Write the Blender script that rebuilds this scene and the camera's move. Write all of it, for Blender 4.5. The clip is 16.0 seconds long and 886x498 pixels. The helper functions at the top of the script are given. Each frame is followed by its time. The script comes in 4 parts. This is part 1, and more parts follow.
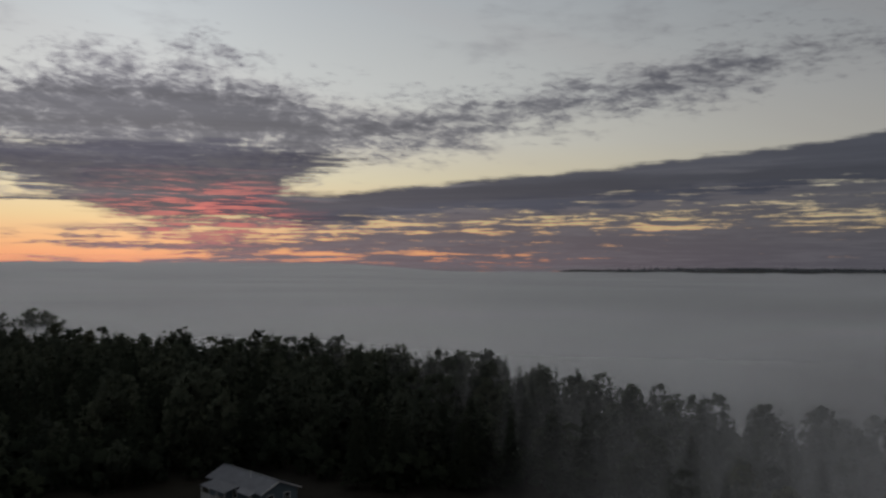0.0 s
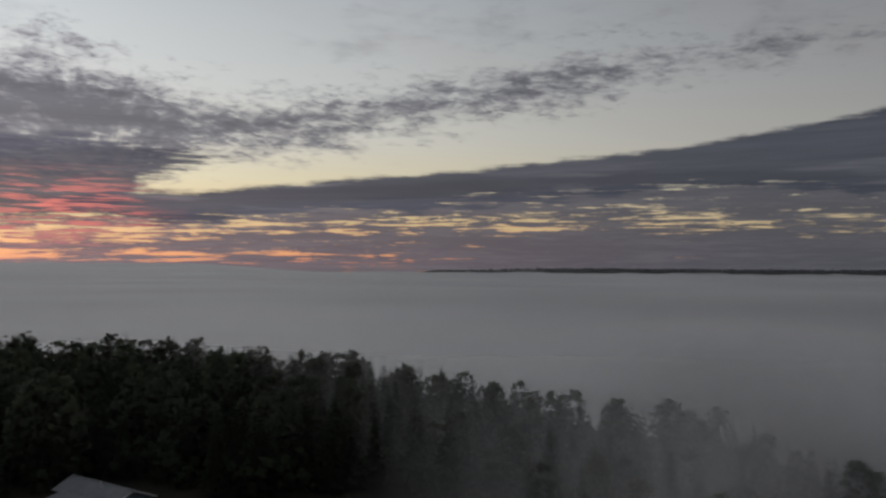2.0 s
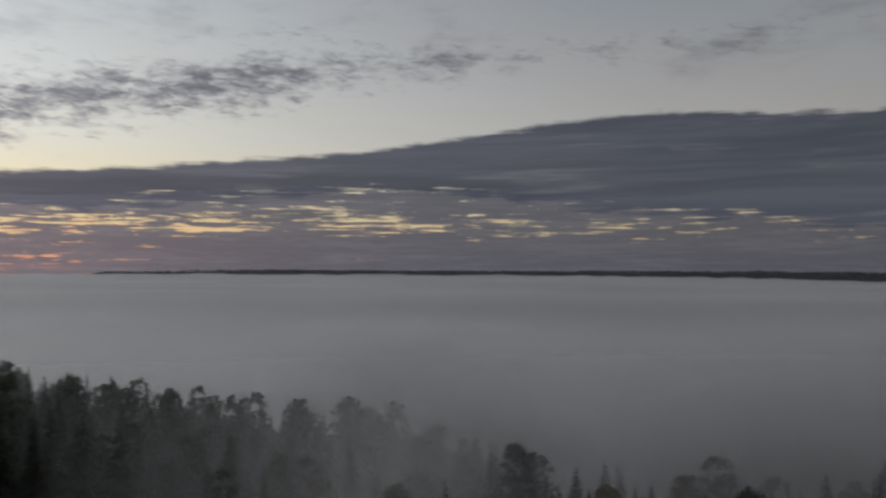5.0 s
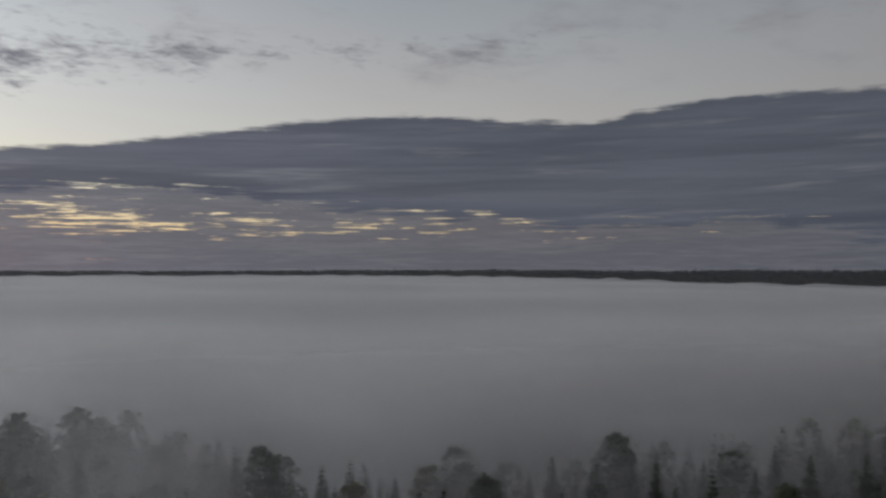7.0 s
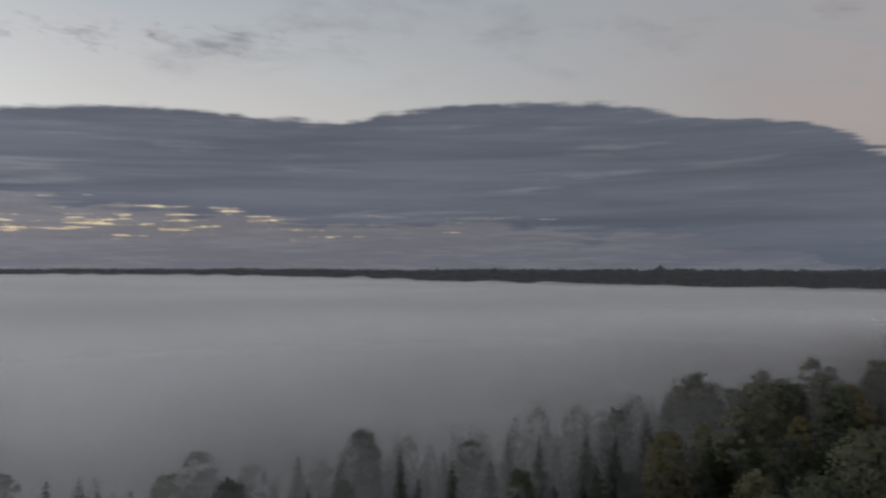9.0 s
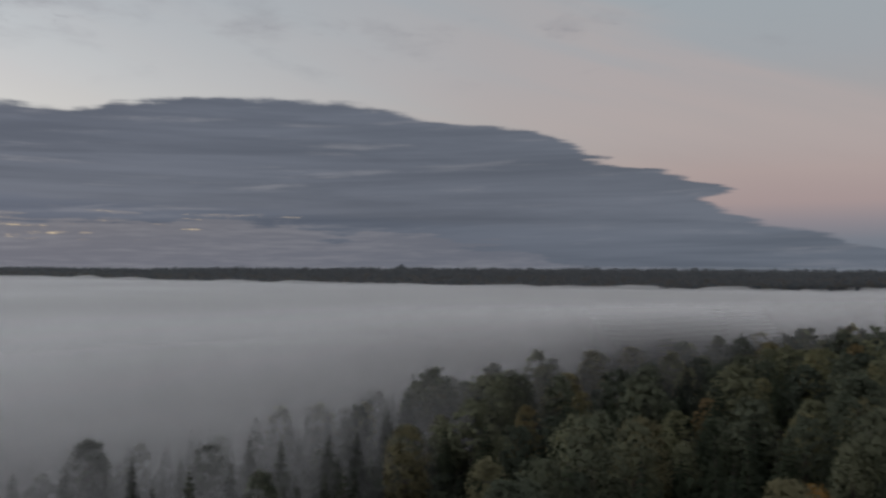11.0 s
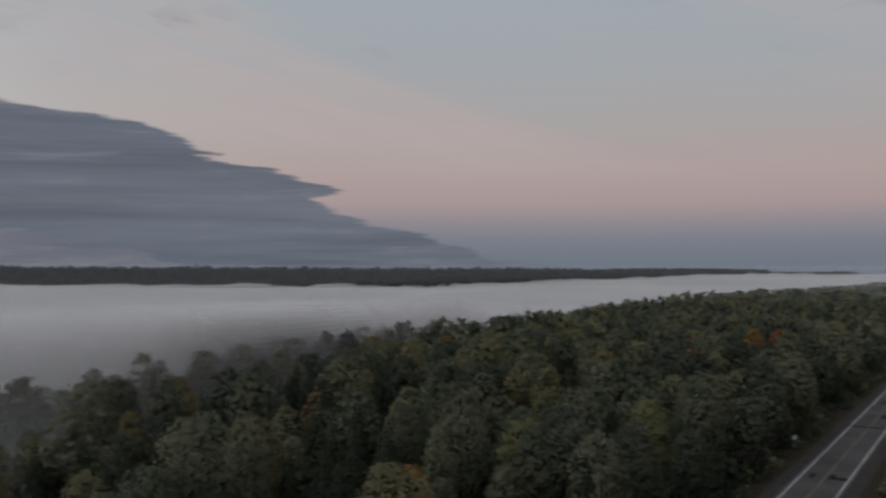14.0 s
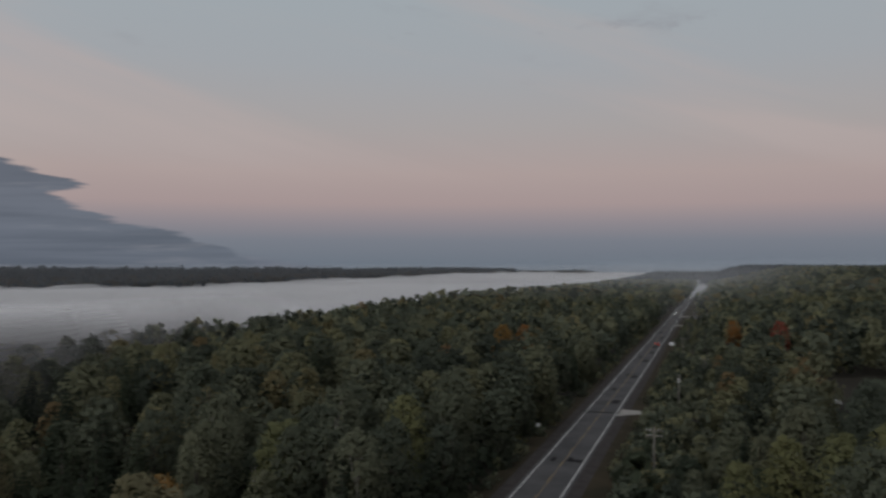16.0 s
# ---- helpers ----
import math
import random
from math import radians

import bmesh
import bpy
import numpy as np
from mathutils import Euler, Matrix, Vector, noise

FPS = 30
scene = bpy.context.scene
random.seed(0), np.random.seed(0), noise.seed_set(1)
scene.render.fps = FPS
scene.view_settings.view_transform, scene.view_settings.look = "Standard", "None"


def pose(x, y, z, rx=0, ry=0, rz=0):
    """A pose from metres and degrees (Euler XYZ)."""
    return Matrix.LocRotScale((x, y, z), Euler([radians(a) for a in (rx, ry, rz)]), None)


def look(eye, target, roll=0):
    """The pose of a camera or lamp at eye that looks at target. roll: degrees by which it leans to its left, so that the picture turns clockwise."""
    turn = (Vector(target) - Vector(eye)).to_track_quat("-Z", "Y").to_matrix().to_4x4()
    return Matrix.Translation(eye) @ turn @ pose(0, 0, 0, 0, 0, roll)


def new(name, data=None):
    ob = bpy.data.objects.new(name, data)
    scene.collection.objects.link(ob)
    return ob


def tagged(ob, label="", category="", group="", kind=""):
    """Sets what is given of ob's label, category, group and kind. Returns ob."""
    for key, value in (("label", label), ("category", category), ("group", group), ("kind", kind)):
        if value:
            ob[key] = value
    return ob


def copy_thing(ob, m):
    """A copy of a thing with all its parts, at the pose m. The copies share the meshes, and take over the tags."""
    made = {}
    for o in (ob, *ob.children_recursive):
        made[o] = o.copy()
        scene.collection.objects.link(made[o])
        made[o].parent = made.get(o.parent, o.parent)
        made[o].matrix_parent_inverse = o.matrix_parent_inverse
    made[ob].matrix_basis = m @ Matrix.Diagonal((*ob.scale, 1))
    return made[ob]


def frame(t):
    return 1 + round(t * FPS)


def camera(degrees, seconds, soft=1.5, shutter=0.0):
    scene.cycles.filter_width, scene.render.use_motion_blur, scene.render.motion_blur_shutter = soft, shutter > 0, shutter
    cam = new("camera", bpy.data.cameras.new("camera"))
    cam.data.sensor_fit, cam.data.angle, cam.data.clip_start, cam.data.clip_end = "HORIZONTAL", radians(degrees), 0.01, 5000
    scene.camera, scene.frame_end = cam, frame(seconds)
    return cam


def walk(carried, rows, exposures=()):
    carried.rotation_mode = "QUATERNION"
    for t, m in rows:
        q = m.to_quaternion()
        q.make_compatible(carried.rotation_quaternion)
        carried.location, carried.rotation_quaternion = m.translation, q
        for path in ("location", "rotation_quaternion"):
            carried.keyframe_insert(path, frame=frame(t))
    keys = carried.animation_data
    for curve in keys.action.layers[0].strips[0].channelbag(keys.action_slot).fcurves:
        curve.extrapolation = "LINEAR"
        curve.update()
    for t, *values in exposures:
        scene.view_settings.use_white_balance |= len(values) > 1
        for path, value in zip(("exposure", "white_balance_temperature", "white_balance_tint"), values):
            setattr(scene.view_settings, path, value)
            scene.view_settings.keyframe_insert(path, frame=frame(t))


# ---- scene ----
cam = camera(54.26, 16.0, 2.5, 0.7)
scene.cycles.transparent_max_bounces = 32
EYE_Z = 32.0
PATH = [
    (0.0, -0.000, 0.990, -0.231),
    (0.5, 1.977, 1.006, -0.213),
    (1.0, 3.996, 1.012, -0.256),
    (1.5, 6.244, 1.018, -0.248),
    (2.0, 8.954, 1.047, -0.234),
    (2.5, 12.111, 1.108, -0.265),
    (3.0, 15.226, 1.124, -0.240),
    (3.5, 18.419, 1.112, -0.246),
    (6.0, 38.133, 1.255, -0.081),
    (6.5, 42.335, 1.224, 0.015),
    (7.0, 46.435, 1.211, 0.023),
    (7.5, 50.557, 1.221, -0.022),
    (8.0, 54.689, 1.195, -0.005),
    (8.5, 58.856, 1.172, -0.071),
    (9.0, 63.028, 1.137, -0.091),
    (11.5, 84.108, 1.068, -0.179),
    (12.0, 88.313, 1.041, -0.139),
    (12.5, 92.517, 1.034, -0.146),
    (13.0, 96.693, 1.014, -0.161),
    (13.5, 100.954, 1.026, -0.192),
    (14.0, 105.206, 1.047, -0.161),
    (14.5, 109.450, 1.037, -0.119),
    (15.0, 113.650, 1.032, -0.142),
    (15.5, 117.739, 1.042, -0.124),
    (16.0, 121.008, 1.034, -0.127),
]
walk(cam, [(t, pose(0, 0, EYE_Z, 90 + p, r, -w)) for t, w, p, r in PATH], [(0.0, -1.42), (1.5, -1.32), (3.5, -1.14), (6.0, -0.77), (7.0, -0.61), (9.0, -0.2), (11.5, 0.0), (12.5, 0.05), (16.0, 0.0)])

# ---- world: dawn sky with cloud ----
SUN_AZ, SUN_EL = -16.5, 0.6
world = bpy.data.worlds.new("dawn_sky")
scene.world = world
world.use_nodes = True
WT = world.node_tree
WT.nodes.clear()


class Nodes:
    """Short hand for building node trees."""

    def __init__(self, tree):
        self.tree = tree

    def add(self, kind):
        return self.tree.nodes.new(kind)

    def put(self, socket, value):
        if isinstance(value, bpy.types.NodeSocket):
            self.tree.links.new(value, socket)
        else:
            socket.default_value = value

    def m(self, op, a, b=0.0, c=0.0, clamp=False):
        n = self.add("ShaderNodeMath")
        n.operation, n.use_clamp = op, clamp
        for s, v in zip(n.inputs, (a, b, c)):
            self.put(s, v)
        return n.outputs[0]

    def step(self, x, a, b, lo=0.0, hi=1.0):
        n = self.add("ShaderNodeMapRange")
        n.interpolation_type = "SMOOTHSTEP"
        for s, v in zip(n.inputs[:5], (x, a, b, lo, hi)):
            self.put(s, v)
        return n.outputs[0]

    def line(self, x, a, b, lo=0.0, hi=1.0):
        n = self.add("ShaderNodeMapRange")
        for s, v in zip(n.inputs[:5], (x, a, b, lo, hi)):
            self.put(s, v)
        return n.outputs[0]

    def xyz(self, x, y, z=0.0):
        n = self.add("ShaderNodeCombineXYZ")
        for s, v in zip(n.inputs, (x, y, z)):
            self.put(s, v)
        return n.outputs[0]

    def noise(self, vec, scale=1.0, detail=5.0, rough=0.55, warp=0.0):
        n = self.add("ShaderNodeTexNoise")
        self.put(n.inputs["Vector"], vec)
        n.inputs["Scale"].default_value = scale
        n.inputs["Detail"].default_value = detail
        n.inputs["Roughness"].default_value = rough
        n.inputs["Distortion"].default_value = warp
        return n.outputs["Fac"]

    def mix(self, f, a, b):
        n = self.add("ShaderNodeMix")
        n.data_type, n.clamp_factor = "RGBA", True
        self.put(n.inputs[0], f)
        self.put(n.inputs[6], a)
        self.put(n.inputs[7], b)
        return n.outputs[2]

    def ramp(self, f, stops, interp="LINEAR"):
        n = self.add("ShaderNodeValToRGB")
        r = n.color_ramp
        r.interpolation = interp
        while len(r.elements) < len(stops):
            r.elements.new(0.5)
        for e, (p, c) in zip(r.elements, sorted(stops)):
            e.position, e.color = p, c
        self.put(n.inputs[0], f)
        return n.outputs[0]

    def curve(self, x, pts, lo, hi, interp="LINEAR"):
        """A function of x through the points (x, y); y between lo and hi."""
        a, b = pts[0][0], pts[-1][0]
        stops = [((px - a) / (b - a), (*(3 * [(py - lo) / (hi - lo)]), 1)) for px, py in pts]
        out = self.ramp(self.line(x, a, b), stops, interp)
        return self.line(out, 0, 1, lo, hi)


def rgb(r, g, b):
    """A colour from 0 to 255 as the eye sees it, made linear."""
    return (*[(c / 255 / 12.92 if c < 11 else ((c / 255 + 0.055) / 1.055) ** 2.4) for c in (r, g, b)], 1)


W = Nodes(WT)
sep = W.add("ShaderNodeSeparateXYZ")
WT.links.new(W.add("ShaderNodeTexCoord").outputs["Generated"], sep.inputs[0])
sx, sy, sz = sep.outputs
az = W.m("MULTIPLY", W.m("ARCTAN2", sx, sy), 57.29578)
el = W.m("MULTIPLY", W.m("ARCSINE", sz), 57.29578)

# clear sky: three colour columns, towards the sunrise, beside it and away from it
def column(stops):
    return W.ramp(W.line(el, 0, 40), [(e / 40, rgb(*c)) for e, c in stops])


east = column([(0, (222, 142, 106)), (1.2, (225, 166, 118)), (3, (217, 189, 143)), (5.5, (211, 201, 172)), (8, (201, 199, 189)), (11, (190, 192, 190)), (17, (172, 177, 181)), (40, (160, 163, 167))])
side = column([(0, (158, 142, 130)), (1.6, (186, 168, 142)), (2.5, (212, 190, 150)), (5, (203, 198, 180)), (8, (189, 188, 183)), (11.5, (177, 178, 179)), (17, (156, 162, 168)), (40, (158, 161, 165))])
west = column([(0, (104, 113, 124)), (1.6, (116, 121, 131)), (2.8, (138, 132, 138)), (4, (160, 144, 144)), (6, (167, 152, 150)), (9, (162, 157, 157)), (13, (156, 160, 165)), (17, (154, 162, 168)), (40, (154, 158, 163))])
off = W.m("ABSOLUTE", W.m("SUBTRACT", az, SUN_AZ))
clear = W.mix(W.step(off, 18, 55), east, side)
clear = W.mix(W.step(off, 62, 118), clear, west)
# thin high veil, pinkish, in long slanting sheets
veil = W.noise(W.xyz(W.m("MULTIPLY", az, 0.02), W.m("ADD", W.m("MULTIPLY", el, 0.20), W.m("MULTIPLY", az, 0.055)), 3.3), 1.0, 4.0, 0.5)
clear = W.mix(W.m("MULTIPLY", W.m("MULTIPLY", W.step(veil, 0.42, 0.64), W.step(el, 4, 9)), W.step(off, 84, 112, 0.12, 0.6)), clear, rgb(176, 163, 161))

# noises in degrees of azimuth and elevation, drawn out sideways
def field(a, e, z, detail=6.0, rough=0.6, slant=0.0, warp=0.0):
    return W.noise(W.xyz(W.m("DIVIDE", az, a), W.m("ADD", W.m("DIVIDE", el, e), W.m("MULTIPLY", az, slant)), z), 1.0, detail, rough, warp)


ripple = field(1.15, 0.40, 11.3, 6, 0.62, 0.10, 0.5)
strands = field(2.4, 0.17, 13.9, 6, 0.66, 0.01, 0.3)
# hair-like streaks fanning out from the heart of the cloud over the sunrise
fan_x, fan_y = W.m("MULTIPLY", W.m("SUBTRACT", az, -12.0), 0.55), W.m("SUBTRACT", el, 4.0)
fan = W.noise(W.xyz(W.m("MULTIPLY", W.m("ARCTAN2", fan_y, fan_x), 5.5), W.m("MULTIPLY", W.m("SQRT", W.m("ADD", W.m("MULTIPLY", fan_x, fan_x), W.m("MULTIPLY", fan_y, fan_y))), 0.30), 7.7), 1.0, 7.0, 0.62, 0.5)
fanned = W.step(az, -4, -12)
puffs = field(2.6, 0.85, 1.7, 8, 0.66, 0.05, 0.4)
lumps = field(7.0, 2.4, 8.2, 4, 0.5, 0.0, 0.3)
threads = field(5.5, 0.28, 4.1, 6, 0.62, 0.0, 0.25)
edges = field(2.2, 0.9, 6.6, 6, 0.6)
tongues = field(26.0, 1.3, 5.5, 7, 0.5, 0.03, 0.3)
folds = field(22.0, 1.15, 9.4, 7, 0.6, -0.012, 0.35)
bars = field(11.0, 0.8, 2.9, 6, 0.6, -0.03, 0.3)


def swing(n, amount):
    return W.m("MULTIPLY", W.m("SUBTRACT", n, 0.5), amount)


def plus(*terms):
    out = terms[0]
    for t in terms[1:]:
        out = W.m("ADD", out, t)
    return out


# the mottled streak that climbs to the right from the sunrise, thinning out
c_line = W.curve(az, [(-40, 9.6), (-27, 8.4), (-20, 9.3), (-14, 9.5), (-9, 8.7), (-4, 8.8), (1, 9.4), (5, 10.1), (12, 10.9), (17, 12.2), (25, 13.6), (30, 13.2), (38, 14.0), (48, 14.4), (60, 15)], 0, 20)
c_half = W.curve(az, [(-40, 3.5), (-27, 2.6), (-20, 3.3), (-15, 3.6), (-9, 2.2), (-4, 1.5), (4, 1.5), (12, 1.3), (18, 1.3), (22, 0.5), (25, 0.35), (28, -0.3), (30, 0.2), (33, -0.7), (42, -0.4), (50, -0.5), (60, -2)], -5, 5)
streak = plus(c_half, W.m("MULTIPLY", W.m("ABSOLUTE", W.m("SUBTRACT", el, c_line)), -1.0), swing(puffs, 6.0), swing(lumps, 3.0), swing(ripple, 6.5), W.m("MULTIPLY", swing(fan, 7.0), fanned), W.m("MULTIPLY", fanned, 0.3))
streak_d = W.step(streak, -1.3, 1.9)

# the heavy mass over the sunrise
m_top = W.curve(az, [(-60, 7.5), (-27, 7.4), (-20, 8.0), (-12, 7.9), (-7, 7.2), (-5, 6.6), (0, 4)], 0, 20)
m_low = W.curve(az, [(-60, 6.5), (-34, 5.8), (-27, 4.9), (-24, 4.0), (-21, 2.9), (-19, 2.3), (-12, 2.6), (-10.6, 4.7), (-7, 6.3), (0, 8)], 0, 20)
mass = plus(W.m("MINIMUM", W.m("SUBTRACT", m_top, el), W.m("SUBTRACT", el, m_low)), swing(threads, 3.0), swing(strands, 2.6), swing(puffs, 2.0))
mass_d = W.step(mass, -0.35, 0.75)

# the long slate bank
b_top = W.curve(az, [(-16, 4.0), (-11, 4.7), (-7, 4.7), (-3, 5.1), (4, 5.8), (12, 6.45), (18.6, 7.05), (27, 7.95), (33.6, 9.0), (38.5, 9.6), (42.5, 10.05), (46, 9.9), (56.5, 9.45), (60, 10.1), (63.6, 10.7), (70, 10.7), (75, 10.4), (80, 9.6), (85, 8.9), (87.5, 8.0), (92, 6.5), (96, 5.2), (100, 3.4), (104, 1.9), (108, 0), (116, -6), (130, -9)], -10, 20)
b_low = W.curve(az, [(-16, 3.6), (-10, 2.7), (0, 3.2), (8, 3.9), (18, 4.45), (25, 4.75), (33, 4.6), (40, 3.6), (48, 3.0), (60, 2.7), (75, 2.2), (84, 1.0), (92, -0.5), (108, -1)], -5, 15)
frayed = W.step(az, 72, 90, 0.0, 5.0)
bank = plus(W.m("MINIMUM", W.m("SUBTRACT", b_top, el), plus(W.m("MULTIPLY", W.m("SUBTRACT", el, b_low), 1.2), swing(threads, 3.0), swing(lumps, 4.0))), swing(threads, 0.7), W.m("MULTIPLY", swing(tongues, 1.0), frayed), swing(edges, 0.8))
bank_d = W.step(bank, -0.12, 0.30)

# low broken layers under the bank, open to the yellow sky in thin gaps
low_top = W.curve(az, [(-60, 2.5), (-27, 2.0), (-20, 2.6), (-10, 3.4), (5, 4.5), (20, 5.4), (34, 5.4), (45, 4.6), (70, 3.5), (92, 2.2), (104, 1.3), (112, 0.0), (118, -0.9)], -1, 10)
gap = W.m("MULTIPLY", W.step(W.m("ABSOLUTE", W.m("SUBTRACT", el, W.curve(az, [(-30, 1.2), (-12, 1.9), (0, 2.6), (22, 2.9), (36, 2.6), (45, 2.4), (80, 2.2)], 0, 5))), 1.05, 0.15), W.curve(az, [(-60, 1.4), (-27, 1.0), (-16, 0.55), (-5, 0.55), (15, 0.55), (34, 0.35), (45, 0.2), (55, -0.05), (66, -0.3), (76, -0.6), (85, -0.9), (100, -0.9)], -1, 3))
gap_low = W.m("MULTIPLY", W.step(W.m("ABSOLUTE", W.m("SUBTRACT", el, 0.5)), 0.6, 0.1), W.curve(az, [(-60, 1.4), (-27, 1.3), (-18, 0.9), (-8, 0.5), (4, 0.3), (12, 0.0), (100, 0.0)], -1, 3))
low = plus(W.m("MINIMUM", W.m("SUBTRACT", low_top, el), 0.7), swing(threads, 4.6), swing(strands, 4.6), swing(puffs, 3.0), W.m("MULTIPLY", gap, -1.45), W.m("MULTIPLY", gap_low, -1.5), W.m("MULTIPLY", W.m("MULTIPLY", W.step(el, 2.1, 1.1), W.step(az, 0, 25)), 0.7), 0.35)
low_d = W.m("MULTIPLY", W.step(low, -0.35, 0.55), W.step(W.m("SUBTRACT", low_top, el), -0.3, 0.5))

# high thin wisps
wisp = plus(swing(puffs, 2.6), swing(lumps, 6.0), W.curve(az, [(-60, -1), (-28, -0.5), (-22, 0.0), (-10, -0.9), (2, -0.5), (8, -0.25), (14, 0.1), (20, -0.5), (40, -0.45), (56, -0.2), (75, -0.6), (100, -0.9), (140, -1.2)], -3, 1))
wisp_d = W.m("MULTIPLY", W.step(wisp, -0.5, 1.4), W.step(el, 10.3, 13.5))

slate = W.ramp(W.line(az, -20, 110), [(0, rgb(76, 75, 86)), (0.25, rgb(75, 77, 89)), (0.5, rgb(82, 87, 100)), (0.75, rgb(89, 96, 109)), (1, rgb(99, 107, 119))])
slate = W.mix(W.step(folds, 0.30, 0.70), W.mix(0.20, slate, (0.0, 0.0, 0.0, 1)), W.mix(0.09, slate, rgb(150, 152, 160)))
pale = W.ramp(W.line(az, -20, 110), [(0, rgb(128, 126, 133)), (0.4, rgb(124, 124, 131)), (0.7, rgb(136, 136, 142)), (1, rgb(138, 139, 146))])
mott = W.mix(W.step(streak, -0.2, 3.4), pale, slate)
massed = W.mix(W.m("MULTIPLY", W.step(strands, 0.50, 0.72), 0.30), slate, pale)
banked = W.mix(W.m("MULTIPLY", W.step(bars, 0.54, 0.74), 0.4), slate, pale)
lowc = W.ramp(W.line(az, -25, 110), [(0, rgb(106, 93, 99)), (0.18, rgb(93, 89, 98)), (0.4, rgb(88, 90, 100)), (0.6, rgb(94, 96, 106)), (1, rgb(100, 106, 118))])
# the sun below the horizon reddens cloud undersides above it
glow = W.m("MULTIPLY", W.m("MULTIPLY", W.step(W.m("ABSOLUTE", W.m("SUBTRACT", az, -15.5)), 9.0, 1.0), W.step(W.m("ABSOLUTE", W.m("SUBTRACT", el, 3.2)), 3.2, 0.2)), W.m("MULTIPLY", W.step(W.m("ADD", W.m("MULTIPLY", threads, 0.45), W.m("MULTIPLY", strands, 0.55)), 0.47, 0.60), 0.85))

sky = W.mix(W.m("MULTIPLY", wisp_d, 0.42), clear, pale)
sky = W.mix(W.m("MULTIPLY", streak_d, 0.88), sky, mott)
lowc = W.mix(W.m("MULTIPLY", W.step(W.m("ADD", W.m("MULTIPLY", strands, 0.5), W.m("MULTIPLY", bars, 0.5)), 0.44, 0.62), 0.28), lowc, pale)
sky = W.mix(W.m("MULTIPLY", low_d, 0.96), sky, lowc)
sky = W.mix(W.m("MULTIPLY", mass_d, 0.95), sky, massed)
sky = W.mix(W.m("MULTIPLY", bank_d, 0.97), sky, banked)
sky = W.mix(W.m("MULTIPLY", glow, W.m("MAXIMUM", mass_d, W.m("MAXIMUM", low_d, bank_d))), sky, rgb(224, 122, 110))
sky = W.mix(W.step(el, 0.0, -1.2), sky, rgb(84, 84, 88))

# brighter towards the sunrise, all round the compass
stops = W.curve(az, [(-180, 0.1), (-130, 0.1), (-90, 0.6), (-50, 1.5), (-20, 1.85), (0, 1.42), (18, 1.04), (43, 0.58), (63, 0.35), (83, 0.15), (100, 0.12), (180, 0.1)], 0, 2)
power = W.m("POWER", 2.0, W.m("MULTIPLY", stops, W.step(el, 20, 75, 1.0, 0.85)))

nishita = W.add("ShaderNodeTexSky")
nishita.sky_type, nishita.sun_disc = "NISHITA", False
nishita.sun_elevation, nishita.sun_rotation, nishita.altitude = radians(SUN_EL), radians(SUN_AZ), 200
air = W.add("ShaderNodeBackground")
WT.links.new(nishita.outputs[0], air.inputs[0])
air.inputs[1].default_value = 0.05
clouds = W.add("ShaderNodeBackground")
WT.links.new(sky, clouds.inputs[0])
WT.links.new(power, clouds.inputs[1])
both = W.add("ShaderNodeMixShader")
both.inputs[0].default_value = 0.97
WT.links.new(air.outputs[0], both.inputs[1])
WT.links.new(clouds.outputs[0], both.inputs[2])
WT.links.new(both.outputs[0], W.add("ShaderNodeOutputWorld").inputs[0])

sun = new("sun", bpy.data.lights.new("sun", "SUN"))
sun.data.energy, sun.data.angle, sun.data.color = 0.15, radians(40), (1.0, 0.86, 0.74)
sun.matrix_world = look((0, 0, 0), (-math.sin(radians(SUN_AZ)), -math.cos(radians(SUN_AZ)), -math.tan(radians(12))))

# ---- materials ----
def material(name, dark, light, scale=1.0, rough=0.9, metal=0.0, bump=0.2, fine=8.0, spread=0.0, attribute=""):
    """Two tones broken up at two scales, with fine relief. attribute: a mesh attribute that shifts between the tones."""
    m = bpy.data.materials.new(name)
    m.use_nodes = True
    n = Nodes(m.node_tree)
    p = m.node_tree.nodes["Principled BSDF"]
    at = n.add("ShaderNodeTexCoord").outputs["Object"]
    big, small = n.noise(at, scale, 4, 0.6), n.noise(at, scale * fine, 3, 0.6)
    f = n.m("ADD", n.m("MULTIPLY", big, 0.65), n.m("MULTIPLY", small, 0.35))
    f = n.step(f, 0.32, 0.68)
    if spread:
        f = n.m("ADD", f, n.m("MULTIPLY", n.m("SUBTRACT", n.add("ShaderNodeObjectInfo").outputs["Random"], 0.5), spread))
    n.put(p.inputs["Base Color"], n.mix(f, (*dark, 1), (*light, 1)))
    p.inputs["Roughness"].default_value, p.inputs["Metallic"].default_value = rough, metal
    p.inputs["Specular IOR Level"].default_value = 0.12 if rough > 0.85 else 0.4
    if bump:
        b = n.add("ShaderNodeBump")
        b.inputs["Strength"].default_value, b.inputs["Distance"].default_value = bump, 0.05
        n.put(b.inputs["Height"], small)
        n.put(p.inputs["Normal"], b.outputs[0])
    return m


